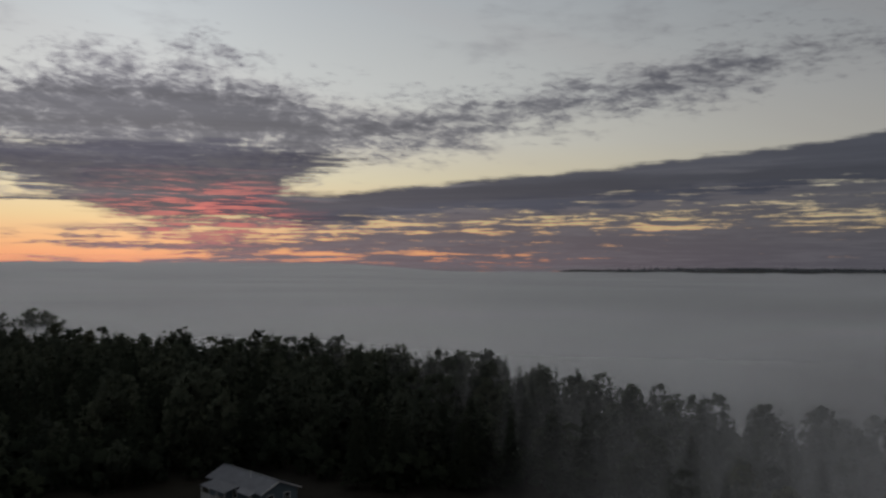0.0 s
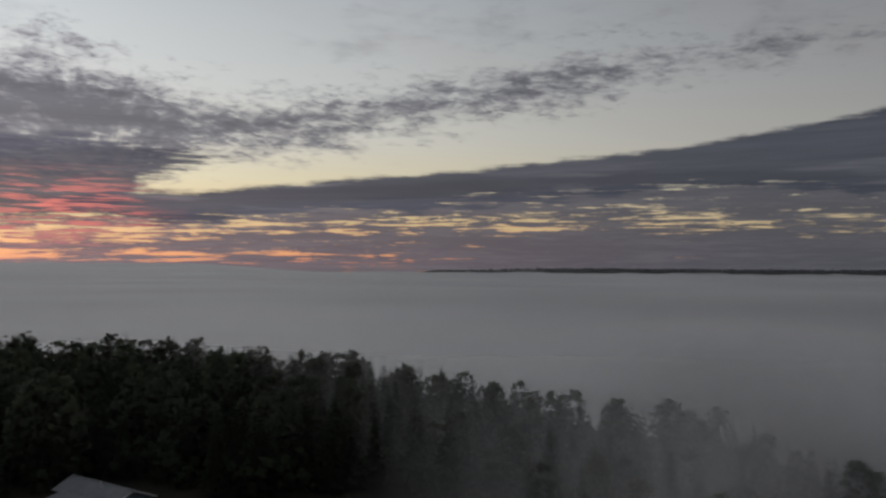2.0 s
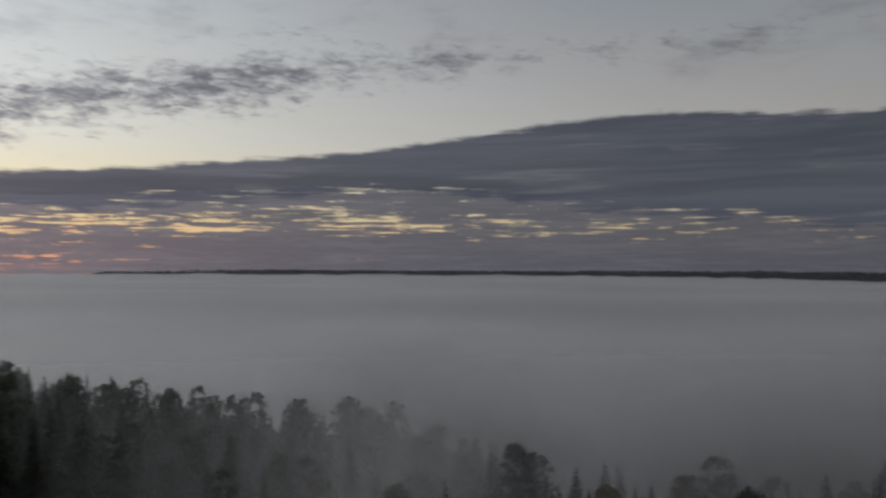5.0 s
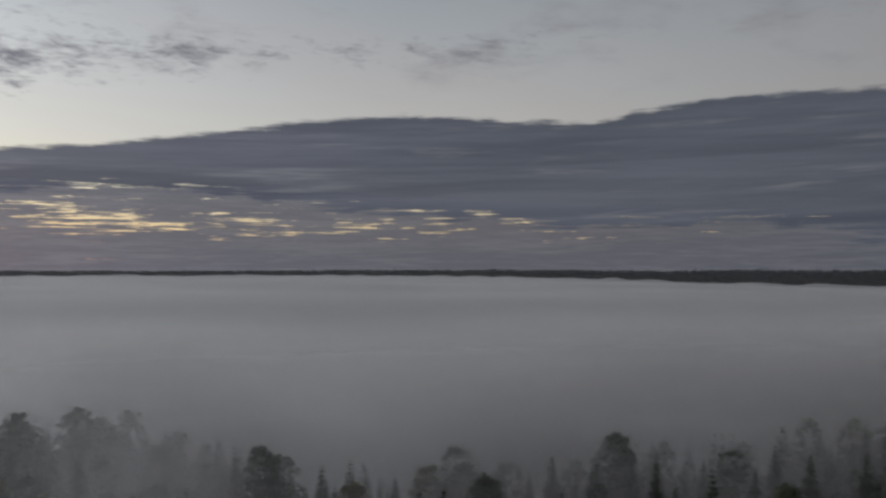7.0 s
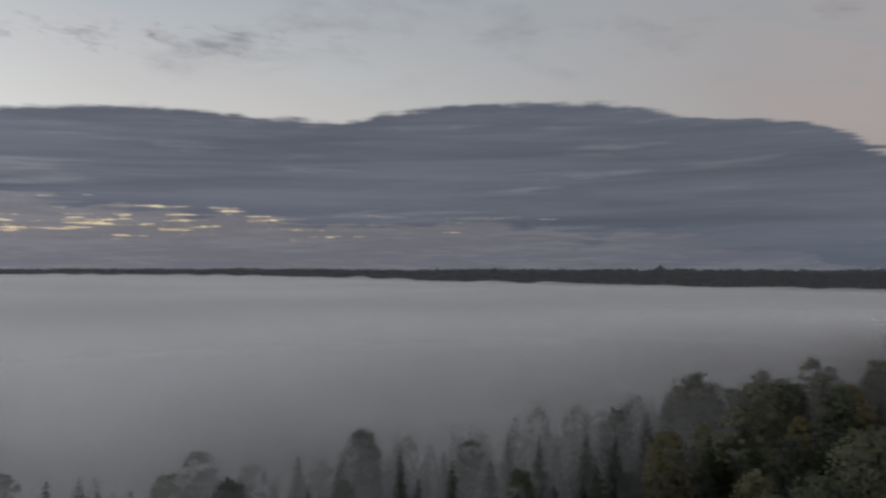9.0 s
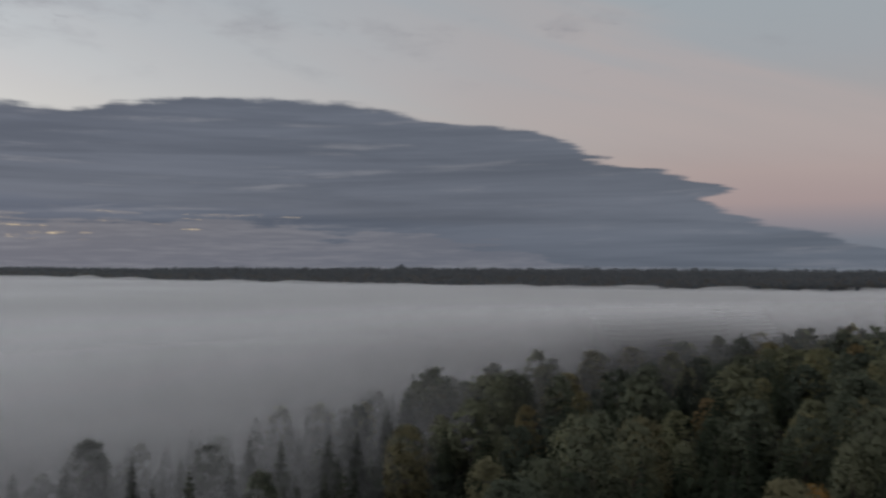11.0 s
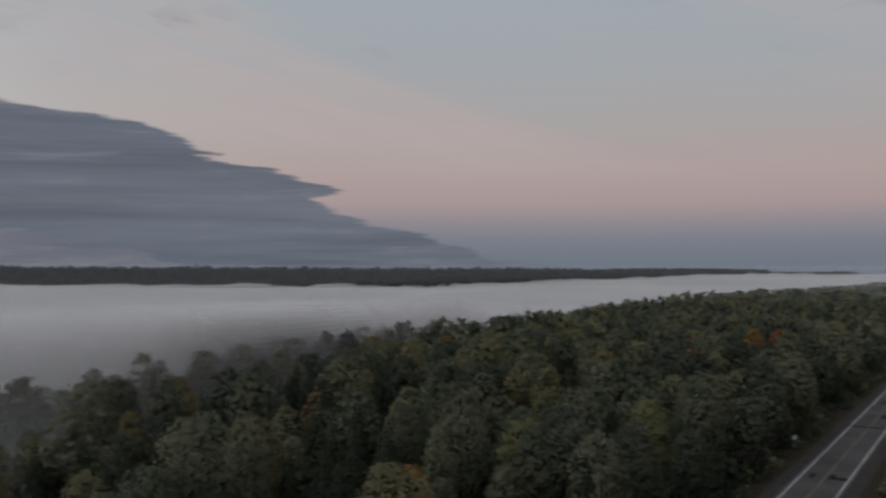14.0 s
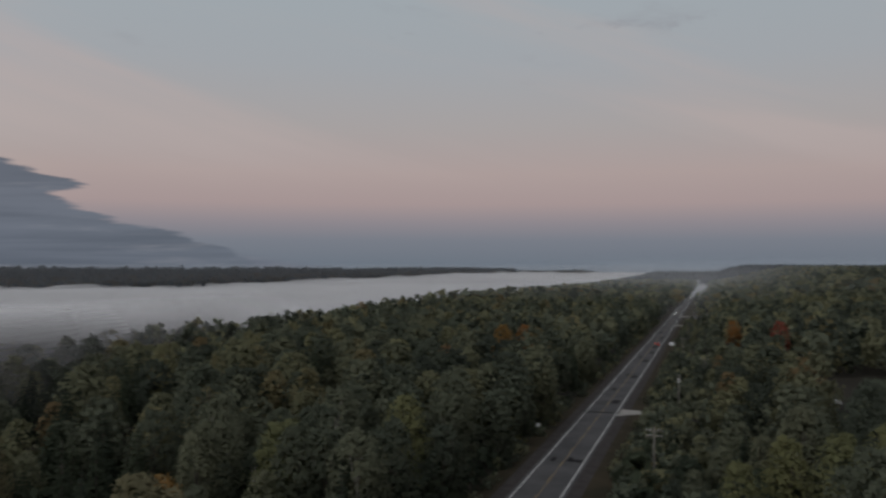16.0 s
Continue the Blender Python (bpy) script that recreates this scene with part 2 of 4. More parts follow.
def foliage(name, stops, merged, ragged=3.2):
    """Leaves whose hue runs from tree to tree along the stops, and a little from clump to clump."""
    m = bpy.data.materials.new(name)
    m.use_nodes = True
    n = Nodes(m.node_tree)
    p = m.node_tree.nodes["Principled BSDF"]
    if merged:
        a = n.add("ShaderNodeAttribute")
        a.attribute_name = "hue"
        h = a.outputs["Fac"]
    else:
        h = n.add("ShaderNodeObjectInfo").outputs["Random"]
    clump = n.add("ShaderNodeNewGeometry").outputs["Random Per Island"]
    c = n.ramp(h, [(q, (*v, 1)) for q, v in stops])
    tone = n.m("ADD", 1.62, n.m("MULTIPLY", clump, 0.22))
    t = n.add("ShaderNodeMix")
    t.data_type, t.blend_type = "RGBA", "MULTIPLY"
    t.inputs[0].default_value = 1.0
    n.put(t.inputs[6], c)
    g = n.add("ShaderNodeCombineColor")
    for s in g.inputs:
        n.put(s, tone)
    n.put(t.inputs[7], g.outputs[0])
    # leaves both reflect and let light through
    m.node_tree.nodes.remove(p)
    front, through_leaf, leaf = n.add("ShaderNodeBsdfDiffuse"), n.add("ShaderNodeBsdfTranslucent"), n.add("ShaderNodeMixShader")
    n.put(front.inputs[0], t.outputs[2])
    n.put(through_leaf.inputs[0], t.outputs[2])
    leaf.inputs[0].default_value = 0.5
    n.put(leaf.inputs[1], front.outputs[0])
    n.put(leaf.inputs[2], through_leaf.outputs[0])
    at = n.add("ShaderNodeTexCoord").outputs["Object"]
    gaps, cut = n.add("ShaderNodeBsdfTransparent"), n.add("ShaderNodeMixShader")
    n.put(cut.inputs[0], n.step(n.noise(at, ragged, 2.0, 0.6), 0.32, 0.37))
    n.put(cut.inputs[1], gaps.outputs[0])
    n.put(cut.inputs[2], leaf.outputs[0])
    n.put(m.node_tree.nodes["Material Output"].inputs[0], cut.outputs[0])
    return m


GREENS = [(0.0, (0.044, 0.051, 0.040)), (0.3, (0.068, 0.077, 0.056)), (0.6, (0.095, 0.102, 0.071)), (0.85, (0.125, 0.127, 0.082)), (1.0, (0.116, 0.098, 0.056))]
LIGHTS = [(0.0, (0.100, 0.106, 0.056)), (1.0, (0.130, 0.130, 0.064))]
AUTUMN = [(0.0, (0.16, 0.078, 0.034)), (0.5, (0.19, 0.098, 0.038)), (1.0, (0.18, 0.112, 0.042))]
REDS = [(0.0, (0.16, 0.055, 0.040)), (1.0, (0.18, 0.072, 0.042))]
SPRUCE = [(0.0, (0.026, 0.032, 0.024)), (1.0, (0.044, 0.052, 0.034))]
MIXED = GREENS[:3] + [(0.90, (0.130, 0.127, 0.072)), (0.985, (0.126, 0.108, 0.060)), (1.0, (0.135, 0.098, 0.054))]
leaf_green, leaf_autumn, leaf_spruce = foliage("green_leaves", GREENS, False, 11.0), foliage("autumn_leaves", AUTUMN, False, 11.0), foliage("spruce_needles", SPRUCE, False, 10.0)
leaf_mixed, leaf_dark = foliage("mixed_leaves", MIXED, True, 7.0), foliage("dark_needles", SPRUCE, True, 4.0)
leaf_far = foliage("far_leaves", MIXED, True, 2.5)
leaf_rust = foliage("russet_leaves", [(0.0, (0.125, 0.085, 0.048)), (1.0, (0.14, 0.09, 0.05))], False, 10.0)
leaf_red, leaf_light = foliage("red_leaves", REDS, False, 10.0), foliage("light_green_leaves", LIGHTS, False, 11.0)
# bluer than the near spruces: distance haze put into the needle colour
needles_hazed = foliage("hazed_far_needles", [(0.0, (0.016, 0.022, 0.028)), (1.0, (0.024, 0.031, 0.037))], True, 0.6)
bark = material("bark", (0.05, 0.042, 0.035), (0.13, 0.115, 0.10), 1.5, 0.95)
pale_bark = material("pale_bark", (0.16, 0.15, 0.13), (0.38, 0.36, 0.33), 2.0, 0.9)
soil = material("grassy_soil", (0.012, 0.011, 0.009), (0.030, 0.026, 0.019), 0.05, 1.0, 0, 0.5, 30)
verge_mat = material("dry_grass", (0.018, 0.017, 0.010), (0.042, 0.033, 0.020), 0.15, 1.0, 0, 0.5, 25)
gravel_mat = material("gravel", (0.030, 0.027, 0.026), (0.054, 0.048, 0.046), 0.6, 1.0, 0, 0.4, 20)
asphalt = material("asphalt", (0.048, 0.048, 0.050), (0.086, 0.085, 0.086), 0.12, 0.9, 0, 0.2, 60)
tar = material("tar_patch", (0.008, 0.008, 0.009), (0.018, 0.018, 0.018), 0.6, 0.95, 0, 0.2, 20)
white_line = material("white_road_paint", (0.38, 0.38, 0.37), (0.66, 0.66, 0.64), 1.2, 0.8, 0, 0.1, 12)
yellow_line = material("yellow_road_paint", (0.13, 0.095, 0.045), (0.25, 0.17, 0.07), 1.2, 0.8, 0, 0.1, 12)
pole_wood = material("weathered_wood", (0.10, 0.09, 0.08), (0.22, 0.20, 0.18), 1.0, 0.95)
metal_roof = material("grey_metal_roof", (0.085, 0.092, 0.11), (0.13, 0.14, 0.165), 0.6, 0.45, 0.3, 0.05)
siding = material("blue_grey_siding", (0.10, 0.14, 0.17), (0.15, 0.19, 0.22), 0.8, 0.75, 0, 0.1)
white_trim = material("white_trim", (0.60, 0.61, 0.61), (0.76, 0.77, 0.77), 1.0, 0.6, 0, 0.05)
deck_wood = material("deck_boards", (0.22, 0.20, 0.17), (0.36, 0.33, 0.29), 1.0, 0.8)
dark_trim = material("dark_metal", (0.02, 0.02, 0.022), (0.05, 0.05, 0.055), 2.0, 0.5, 0.2, 0.05)
plastic_white = material("white_enamel", (0.55, 0.56, 0.57), (0.72, 0.73, 0.73), 2.0, 0.4, 0, 0.03)
rubber = material("tyre_rubber", (0.012, 0.012, 0.012), (0.03, 0.03, 0.03), 6.0, 0.9)
red_paint = material("red_car_paint", (0.22, 0.018, 0.015), (0.30, 0.028, 0.022), 1.0, 0.3, 0.1, 0)
white_paint = material("white_car_paint", (0.55, 0.55, 0.56), (0.68, 0.68, 0.69), 1.0, 0.3, 0.0, 0)
grey_paint = material("grey_car_paint", (0.10, 0.105, 0.11), (0.16, 0.165, 0.17), 1.0, 0.3, 0.2, 0)


def glow_material(name, colour, strength):
    m = bpy.data.materials.new(name)
    m.use_nodes = True
    p = m.node_tree.nodes["Principled BSDF"]
    p.inputs["Base Color"].default_value = (*colour, 1)
    p.inputs["Emission Color"].default_value, p.inputs["Emission Strength"].default_value = (*colour, 1), strength
    return m


headlamp = glow_material("lit_headlamp", (1.0, 0.95, 0.85), 45.0)
taillamp = glow_material("lit_tail_lamp", (1.0, 0.10, 0.06), 1.6)
glass = bpy.data.materials.new("window_glass")
glass.use_nodes = True
gp = glass.node_tree.nodes["Principled BSDF"]
gp.inputs["Base Color"].default_value, gp.inputs["Roughness"].default_value = (0.03, 0.035, 0.04, 1), 0.08


def mist_material(name, tone, scale, lo, hi, gloss=0.70):
    """Fog: lets through what lies beneath, by its thickness and drifting swirls."""
    m = bpy.data.materials.new(name)
    m.use_nodes = True
    n = Nodes(m.node_tree)
    m.node_tree.nodes.remove(m.node_tree.nodes["Principled BSDF"])
    at = n.add("ShaderNodeTexCoord").outputs["Object"]
    swirl = n.noise(at, scale, 0.5, 0.4)
    a = n.add("ShaderNodeAttribute")
    a.attribute_name = "thick"
    f = n.m("MULTIPLY", a.outputs["Fac"], n.step(swirl, 0.30, 0.70, lo, hi), clamp=True)
    clear_air, both = n.add("ShaderNodeBsdfTransparent"), n.add("ShaderNodeMixShader")
    back, fore, drops = n.add("ShaderNodeBsdfDiffuse"), n.add("ShaderNodeBsdfTranslucent"), n.add("ShaderNodeMixShader")
    # light and shade of billows put into the fog colour by slow noise
    shade = n.mix(n.step(n.noise(at, min(scale * 0.8, 0.003), 1, 0.45, 0.3), 0.30, 0.70), (*[c * 0.76 for c in tone], 1), (*[min(c * 1.2, 0.92) for c in tone], 1))
    n.put(back.inputs[0], shade)
    n.put(fore.inputs[0], shade)
    drops.inputs[0].default_value = 0.36
    n.put(drops.inputs[1], back.outputs[0])
    n.put(drops.inputs[2], fore.outputs[0])
    sheen, wet = n.add("ShaderNodeBsdfGlossy"), n.add("ShaderNodeMixShader")
    sheen.inputs["Roughness"].default_value = 0.55
    wet.inputs[0].default_value = gloss
    n.put(wet.inputs[1], drops.outputs[0])
    n.put(wet.inputs[2], sheen.outputs[0])
    n.put(both.inputs[0], f)
    n.put(both.inputs[1], clear_air.outputs[0])
    n.put(both.inputs[2], wet.outputs[0])
    n.put(m.node_tree.nodes["Material Output"].inputs[0], both.outputs[0])
    return m


# ---- the lie of the land ----
ROAD_AZ, ROAD_V = 138.0, 23.6
UX, UY = math.sin(radians(ROAD_AZ)), math.cos(radians(ROAD_AZ))
VX, VY = -UY, UX
FALL = -0.0113


def smooth(x, a, b):
    t = np.clip((np.asarray(x, float) - a) / (b - a), 0, 1)
    return t * t * (3 - 2 * t)


def to_uv(x, y):
    return x * UX + y * UY, x * VX + y * VY


def from_uv(u, v):
    return u * UX + v * VX, u * UY + v * VY


def wave(x, y, size, seed):
    """A smooth, cheap, uneven swell between about -1 and 1."""
    r = np.random.RandomState(seed)
    out = 0
    for i in range(6):
        a, k, p = r.uniform(0, 2 * math.pi), (0.6 + 0.35 * i) * 2 * math.pi / size, r.uniform(0, 7)
        out = out + np.sin(k * (x * math.cos(a) + y * math.sin(a)) + p) / (1 + 0.5 * i)
    return out / 2.6


def brow(u, ragged=1.0):
    """How far from the camera's line, beside the road, the land breaks off to the valley."""
    return np.interp(u, [-700, -520, -460, -410, -350, -285, -200, -150, -100, -70, -50, -32, 0, 16, 34, 60, 100, 180, 330, 700, 2500], [-260, -20, 70, 115, 160, 178, 172, 162, 158, 148, 136, 110, 98, 104, 120, 132, 152, 182, 205, 212, 225]) + ragged * (6 * np.sin(u / 41.0) + 4 * np.sin(u / 17.0 + 1))


def shore(azimuth):
    """Distance to the far bank by compass bearing."""
    return np.interp(azimuth, [-60, -30, -24, -18, 0, 8, 20, 40, 47, 55, 63, 72, 81, 92, 104, 109, 113, 118, 122, 126], [4300, 4350, 4500, 5200, 5200, 4780, 4550, 4250, 3950, 3200, 2320, 1980, 1780, 1600, 1590, 1900, 2300, 2800, 4000, 4650])


def height(x, y):
    x, y = np.asarray(x, float), np.asarray(y, float)
    u, v = to_uv(x, y)
    r, a = np.hypot(x, y), np.degrees(np.arctan2(x, y))
    plane = FALL * np.clip(u, 0, 1900) + 0.015 * np.clip(u, -1500, 0) + 0.004 * np.clip(u - 1900, 0, 3000)
    d = v - brow(u, 0.25)
    z = plane - 5 * smooth(d, -110, 0) * smooth(np.abs(u), 800, 300)
    z = z - (40 + plane * 0.5) * smooth(d, -8, 170)
    z = z + 26 * smooth(u, 250, 950) * smooth(-v, 10, 190) + 8 * smooth(u, 1000, 2200) * smooth(-v, 10, 200)
    z = z + 0.5 * wave(x, y, 70, 3) * smooth(np.abs(v - ROAD_V), 9, 40)
    z = z + 34 * np.exp(-(((a + 25.5) / 4.0) ** 2 + ((r - 660) / 75) ** 2))
    far = smooth(r - shore(a), 0, 160) * smooth(v, 300, 700)
    return z * (1 - far) + far * (EYE_Z - 0.0030 * r - 15 + 2.5 * wave(x, y, 700, 9))


def mesh_from(name, verts, faces, mat, attributes=()):
    """A mesh from whole arrays: verts (n, 3), faces (m, 3 or 4)."""
    verts, faces = np.asarray(verts, np.float32), np.asarray(faces, np.int32)
    me = bpy.data.meshes.new(name)
    k = faces.shape[1]
    me.vertices.add(len(verts))
    me.vertices.foreach_set("co", verts.ravel())
    me.loops.add(faces.size)
    me.loops.foreach_set("vertex_index", faces.ravel())
    me.polygons.add(len(faces))
    me.polygons.foreach_set("loop_start", np.arange(0, faces.size, k, dtype=np.int32))
    me.update(calc_edges=True)
    for key, values in attributes:
        me.attributes.new(key, "FLOAT", "POINT").data.foreach_set("value", np.asarray(values, np.float32))
    me.materials.append(mat)
    return me


def polar(radii, azimuths):
    R, A = np.meshgrid(radii, np.radians(azimuths), indexing="ij")
    i = np.arange(R.size).reshape(R.shape)
    faces = np.stack([i[:-1, :-1], i[:-1, 1:], i[1:, 1:], i[1:, :-1]], -1).reshape(-1, 4)
    return (R * np.sin(A)).ravel(), (R * np.cos(A)).ravel(), faces[:, ::-1]


def shade_smooth(me):
    me.polygons.foreach_set("use_smooth", [True] * len(me.polygons))
    return me


gx, gy, gf = polar(np.concatenate([[0.0], np.geomspace(15, 4920, 130)]), np.concatenate([np.arange(-180, -36, 4.0), np.arange(-36, 116, 1.2), np.arange(116, 152, 0.45), np.linspace(152, 180, 9)]))
ground = new("ground", shade_smooth(mesh_from("ground", np.stack([gx, gy, height(gx, gy)], 1), gf, soil)))
tagged(ground, "dark rolling land with grass and forest soil", "ground", kind="structure")

# ---- fog: drifting layers that lie in the valley and creep over its brow ----
def fog_land(x, y):
    """The gentle lie of the fog: it follows the land but hardly sinks past the brow."""
    u, v = to_uv(x, y)
    d = v - sum(brow(u + k, 0.0) for k in range(-60, 61, 10)) / 13
    z = FALL * np.clip(u, 0, 1900) + 0.015 * np.clip(u, -1500, 0) - 2.4 * smooth(d, -180, 40) - 2 * smooth(d, 0, 300)
    return z + 26 * smooth(u, 250, 950) * smooth(-v, 10, 190) + 8 * smooth(u, 1000, 2200) * smooth(-v, 10, 200)


def fog_layer(name, level, over, thickness, swell, mat, label, near=48.0, far=4890.0, seed=1, fringe=0.0, grid=(90, 160)):
    """A sheet at a level, lifted to clear the land by so many metres."""
    x, y, f = polar(np.geomspace(near, far, grid[0]), np.linspace(-42, 160, grid[1]))
    u, v = to_uv(x, y)
    r, a = np.hypot(x, y), np.degrees(np.arctan2(x, y))
    lift = 46 * smooth(r, 2300, 4850) * smooth(a, 2, -8)
    z = level + lift + swell * wave(x, y, 900, seed) * smooth(r, 500, 1300)
    if over is not None:
        land = np.where((r < 3000) & (v < 700), fog_land(x, y) + over, -99)
        z = z + np.log1p(np.exp(np.clip((land - z) / 1.5, -30, 30))) * 1.5
    z = z + fringe * (9 * np.maximum(0, wave(x, y, 210, 23)) + 4 * np.maximum(0, wave(x, y, 90, 29))) * smooth(np.abs(r - shore(a)), 300, 20)
    thick = thickness(u, v, r, a)
    f = f[thick[f].max(1) > 0.004]
    ob = new(name, shade_smooth(mesh_from(name, np.stack([x, y, z], 1), f[:, ::-1], mat, [("thick", thick)])))
    return tagged(ob, label, "fog", kind="structure")


mist_a = mist_material("dense_fog", (0.60, 0.595, 0.62), 0.0022, 0.95, 1.05)
# sheets stand for distance haze, its blue put into their colour
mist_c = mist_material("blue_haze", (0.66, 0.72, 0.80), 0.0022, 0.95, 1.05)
mist_b = mist_material("drifting_fog", (0.66, 0.65, 0.67), 0.011, 0.4, 1.5, 0.70)


def beyond(u, v, a0, a1):
    return smooth(v - brow(u), a0, a1)


def creep(u, v, r, a, k):
    """Thickness among the trees: far back on the slope and in the hollow, only past the edge elsewhere; higher sheets begin further out."""
    d = v - brow(u) + 7 * wave(u, v, 170, 41)
    back = np.interp(a, [-14, 0, 12, 28, 36, 60, 66, 76, 84, 100], [-30, -80, -96, -66, -28, -28, -48, -30, -34, -38])
    share = np.interp(a, [-30, -10, 2, 16, 30, 80, 100, 106, 112], [0.4, 0.2, 0.11, 0.19, 0.7, 1.0, 1.0, 0.8, 0.0])
    d0 = back + np.interp(a, [70, 84], [2.6, 1.0]) * k
    rise = np.interp(a, [-10, 12, 28, 36, 100], [80, 95, 80, 58, 62])
    return share * smooth(d, d0, d0 + rise) * (1 - beyond(u, v, 14, 150)) * smooth(r, 1250, 700)


fog_layer("fog_bed", -13, None, lambda u, v, r, a: beyond(u, v, -8, 34) * (0.93 + 0.07 * smooth(r, 250, 900)), 0.5, mist_a, "dense grey fog filling the valley")
fog_layer("fog_top", -10.7, None, lambda u, v, r, a: beyond(u, v, -10, 60) * (0.3 + 0.25 * smooth(r, 300, 1300)), 0.5, mist_a, "soft upper fog over the valley", fringe=1.0, grid=(150, 420))
# thin sheets stand for the depth of the fog among the trees
for k in range(14):
    fog_layer("fog_drift", -10.3 + 0.35 * k, 1.2 + 1.55 * k, lambda u, v, r, a: 0.30 * creep(u, v, r, a, k), 0.0, mist_b, "thin layer of fog drifting between the trees", near=60.0, far=1300.0, grid=(110, 230))
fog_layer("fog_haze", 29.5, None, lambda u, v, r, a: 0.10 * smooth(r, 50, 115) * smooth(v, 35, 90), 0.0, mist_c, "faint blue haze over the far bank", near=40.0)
# the sunrise-side term adds a veil over near woods to imitate glare
fog_layer("fog_haze", -60, 23.0, lambda u, v, r, a: (0.22 * smooth(r, 75, 330) + 0.30 * smooth(r, 300, 900) + 0.10 * smooth(a, 36, 8) * smooth(r, 62, 90)) * (1 - beyond(u, v, -30, 60)), 0.0, mist_c, "faint haze over the distant treetops and an added glare veil over near woods", near=60.0)


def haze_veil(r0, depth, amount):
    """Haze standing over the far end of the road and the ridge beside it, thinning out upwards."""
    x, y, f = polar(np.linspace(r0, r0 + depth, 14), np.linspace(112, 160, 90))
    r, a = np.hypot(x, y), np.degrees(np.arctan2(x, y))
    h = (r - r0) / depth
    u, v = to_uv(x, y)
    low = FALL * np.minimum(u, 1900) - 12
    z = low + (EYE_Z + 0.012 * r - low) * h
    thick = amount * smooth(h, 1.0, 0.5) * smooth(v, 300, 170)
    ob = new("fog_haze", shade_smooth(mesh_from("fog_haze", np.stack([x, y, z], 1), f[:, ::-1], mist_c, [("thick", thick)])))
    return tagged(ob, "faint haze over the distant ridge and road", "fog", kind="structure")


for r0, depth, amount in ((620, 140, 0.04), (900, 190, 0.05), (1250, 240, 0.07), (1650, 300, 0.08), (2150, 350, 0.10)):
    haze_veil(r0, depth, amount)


# ---- building blocks ----
def part(name, bm, mat, parent=None, label="", smooth_faces=False):
    """Links a bmesh as one mesh object under a thing or a part."""
    me = bpy.data.meshes.new(name)
    if smooth_faces:
        for f in bm.faces:
            f.smooth = True
    bm.to_mesh(me)
    bm.free()
    me.materials.append(mat)
    ob = new(name, me)
    ob.parent = parent
    return tagged(ob, label)


def thing(name, m, label, category, group=""):
    ob = new(name)
    ob.matrix_world = m
    return tagged(ob, label, category, group)


def box(bm, lo, hi, bevel=0.0):
    made = bmesh.ops.create_cube(bm, size=1.0)["verts"]
    c, s = [(a + b) / 2 for a, b in zip(lo, hi)], [b - a for a, b in zip(lo, hi)]
    bmesh.ops.scale(bm, vec=s, verts=made)
    bmesh.ops.translate(bm, vec=c, verts=made)
    if bevel:
        bmesh.ops.bevel(bm, geom=list({e for v in made for e in v.link_edges}), offset=bevel, segments=2, affect="EDGES")
    return bm


def boxes(*spans, bevel=0.0):
    bm = bmesh.new()
    for lo, hi in spans:
        box(bm, lo, hi, bevel)
    return bm


def prism(points, depth, axis="y"):
    """A solid from an outline in x, z, drawn out along y from 0 to depth."""
    bm = bmesh.new()
    front = [bm.verts.new((x, 0, z)) for x, z in points]
    back = [bm.verts.new((x, depth, z)) for x, z in points]
    bm.faces.new(front)
    bm.faces.new(back[::-1])
    for i in range(len(points)):
        j = (i + 1) % len(points)
        bm.faces.new((front[j], front[i], back[i], back[j]))
    bmesh.ops.recalc_face_normals(bm, faces=bm.faces)
    return bm


def tube(points, radii, sides=7):
    """A tapered, bent stem through the points."""
    bm = bmesh.new()
    rings = []
    for i, (p, r) in enumerate(zip(points, radii)):
        way = Vector(points[min(i + 1, len(points) - 1)]) - Vector(points[max(i - 1, 0)])
        turn = way.to_track_quat("Z", "Y")
        rings.append([bm.verts.new(Vector(p) + turn @ Vector((r * math.cos(2 * math.pi * k / sides), r * math.sin(2 * math.pi * k / sides), 0))) for k in range(sides)])
    for a, b in zip(rings, rings[1:]):
        for k in range(sides):
            bm.faces.new((a[k], a[(k + 1) % sides], b[(k + 1) % sides], b[k]))
    bm.faces.new(rings[0][::-1])
    bm.faces.new(rings[-1])
    return bm


def merge(*parts):
    out = bmesh.new()
    for b in parts:
        me = bpy.data.meshes.new("piece")
        b.to_mesh(me)
        b.free()
        out.from_mesh(me)
        bpy.data.meshes.remove(me)
    return out


# ---- trees ----
def clump_quads(centres, normals, sizes, rng):
    """Small uneven leaf sprays: one bent four-cornered blade at each centre. Returns (n, 4, 3)."""
    n = len(centres)
    a = rng.normal(size=(n, 3))
    t1 = np.cross(normals, a)
    t1 /= np.linalg.norm(t1, axis=1)[:, None] + 1e-9
    t2 = np.cross(normals, t1)
    ang = np.array([0.0, 0.25, 0.5, 0.75])[None] * 2 * math.pi + rng.uniform(-0.45, 0.45, (n, 4))
    rad = sizes[:, None] * rng.uniform(0.55, 1.15, (n, 4))
    q = centres[:, None] + t1[:, None] * (rad * np.cos(ang))[..., None] + t2[:, None] * (rad * np.sin(ang))[..., None]
    return q + normals[:, None] * (sizes[:, None] * np.array([0.35, -0.35, 0.35, -0.35])[None] * rng.uniform(0, 1, (n, 1)))[..., None]


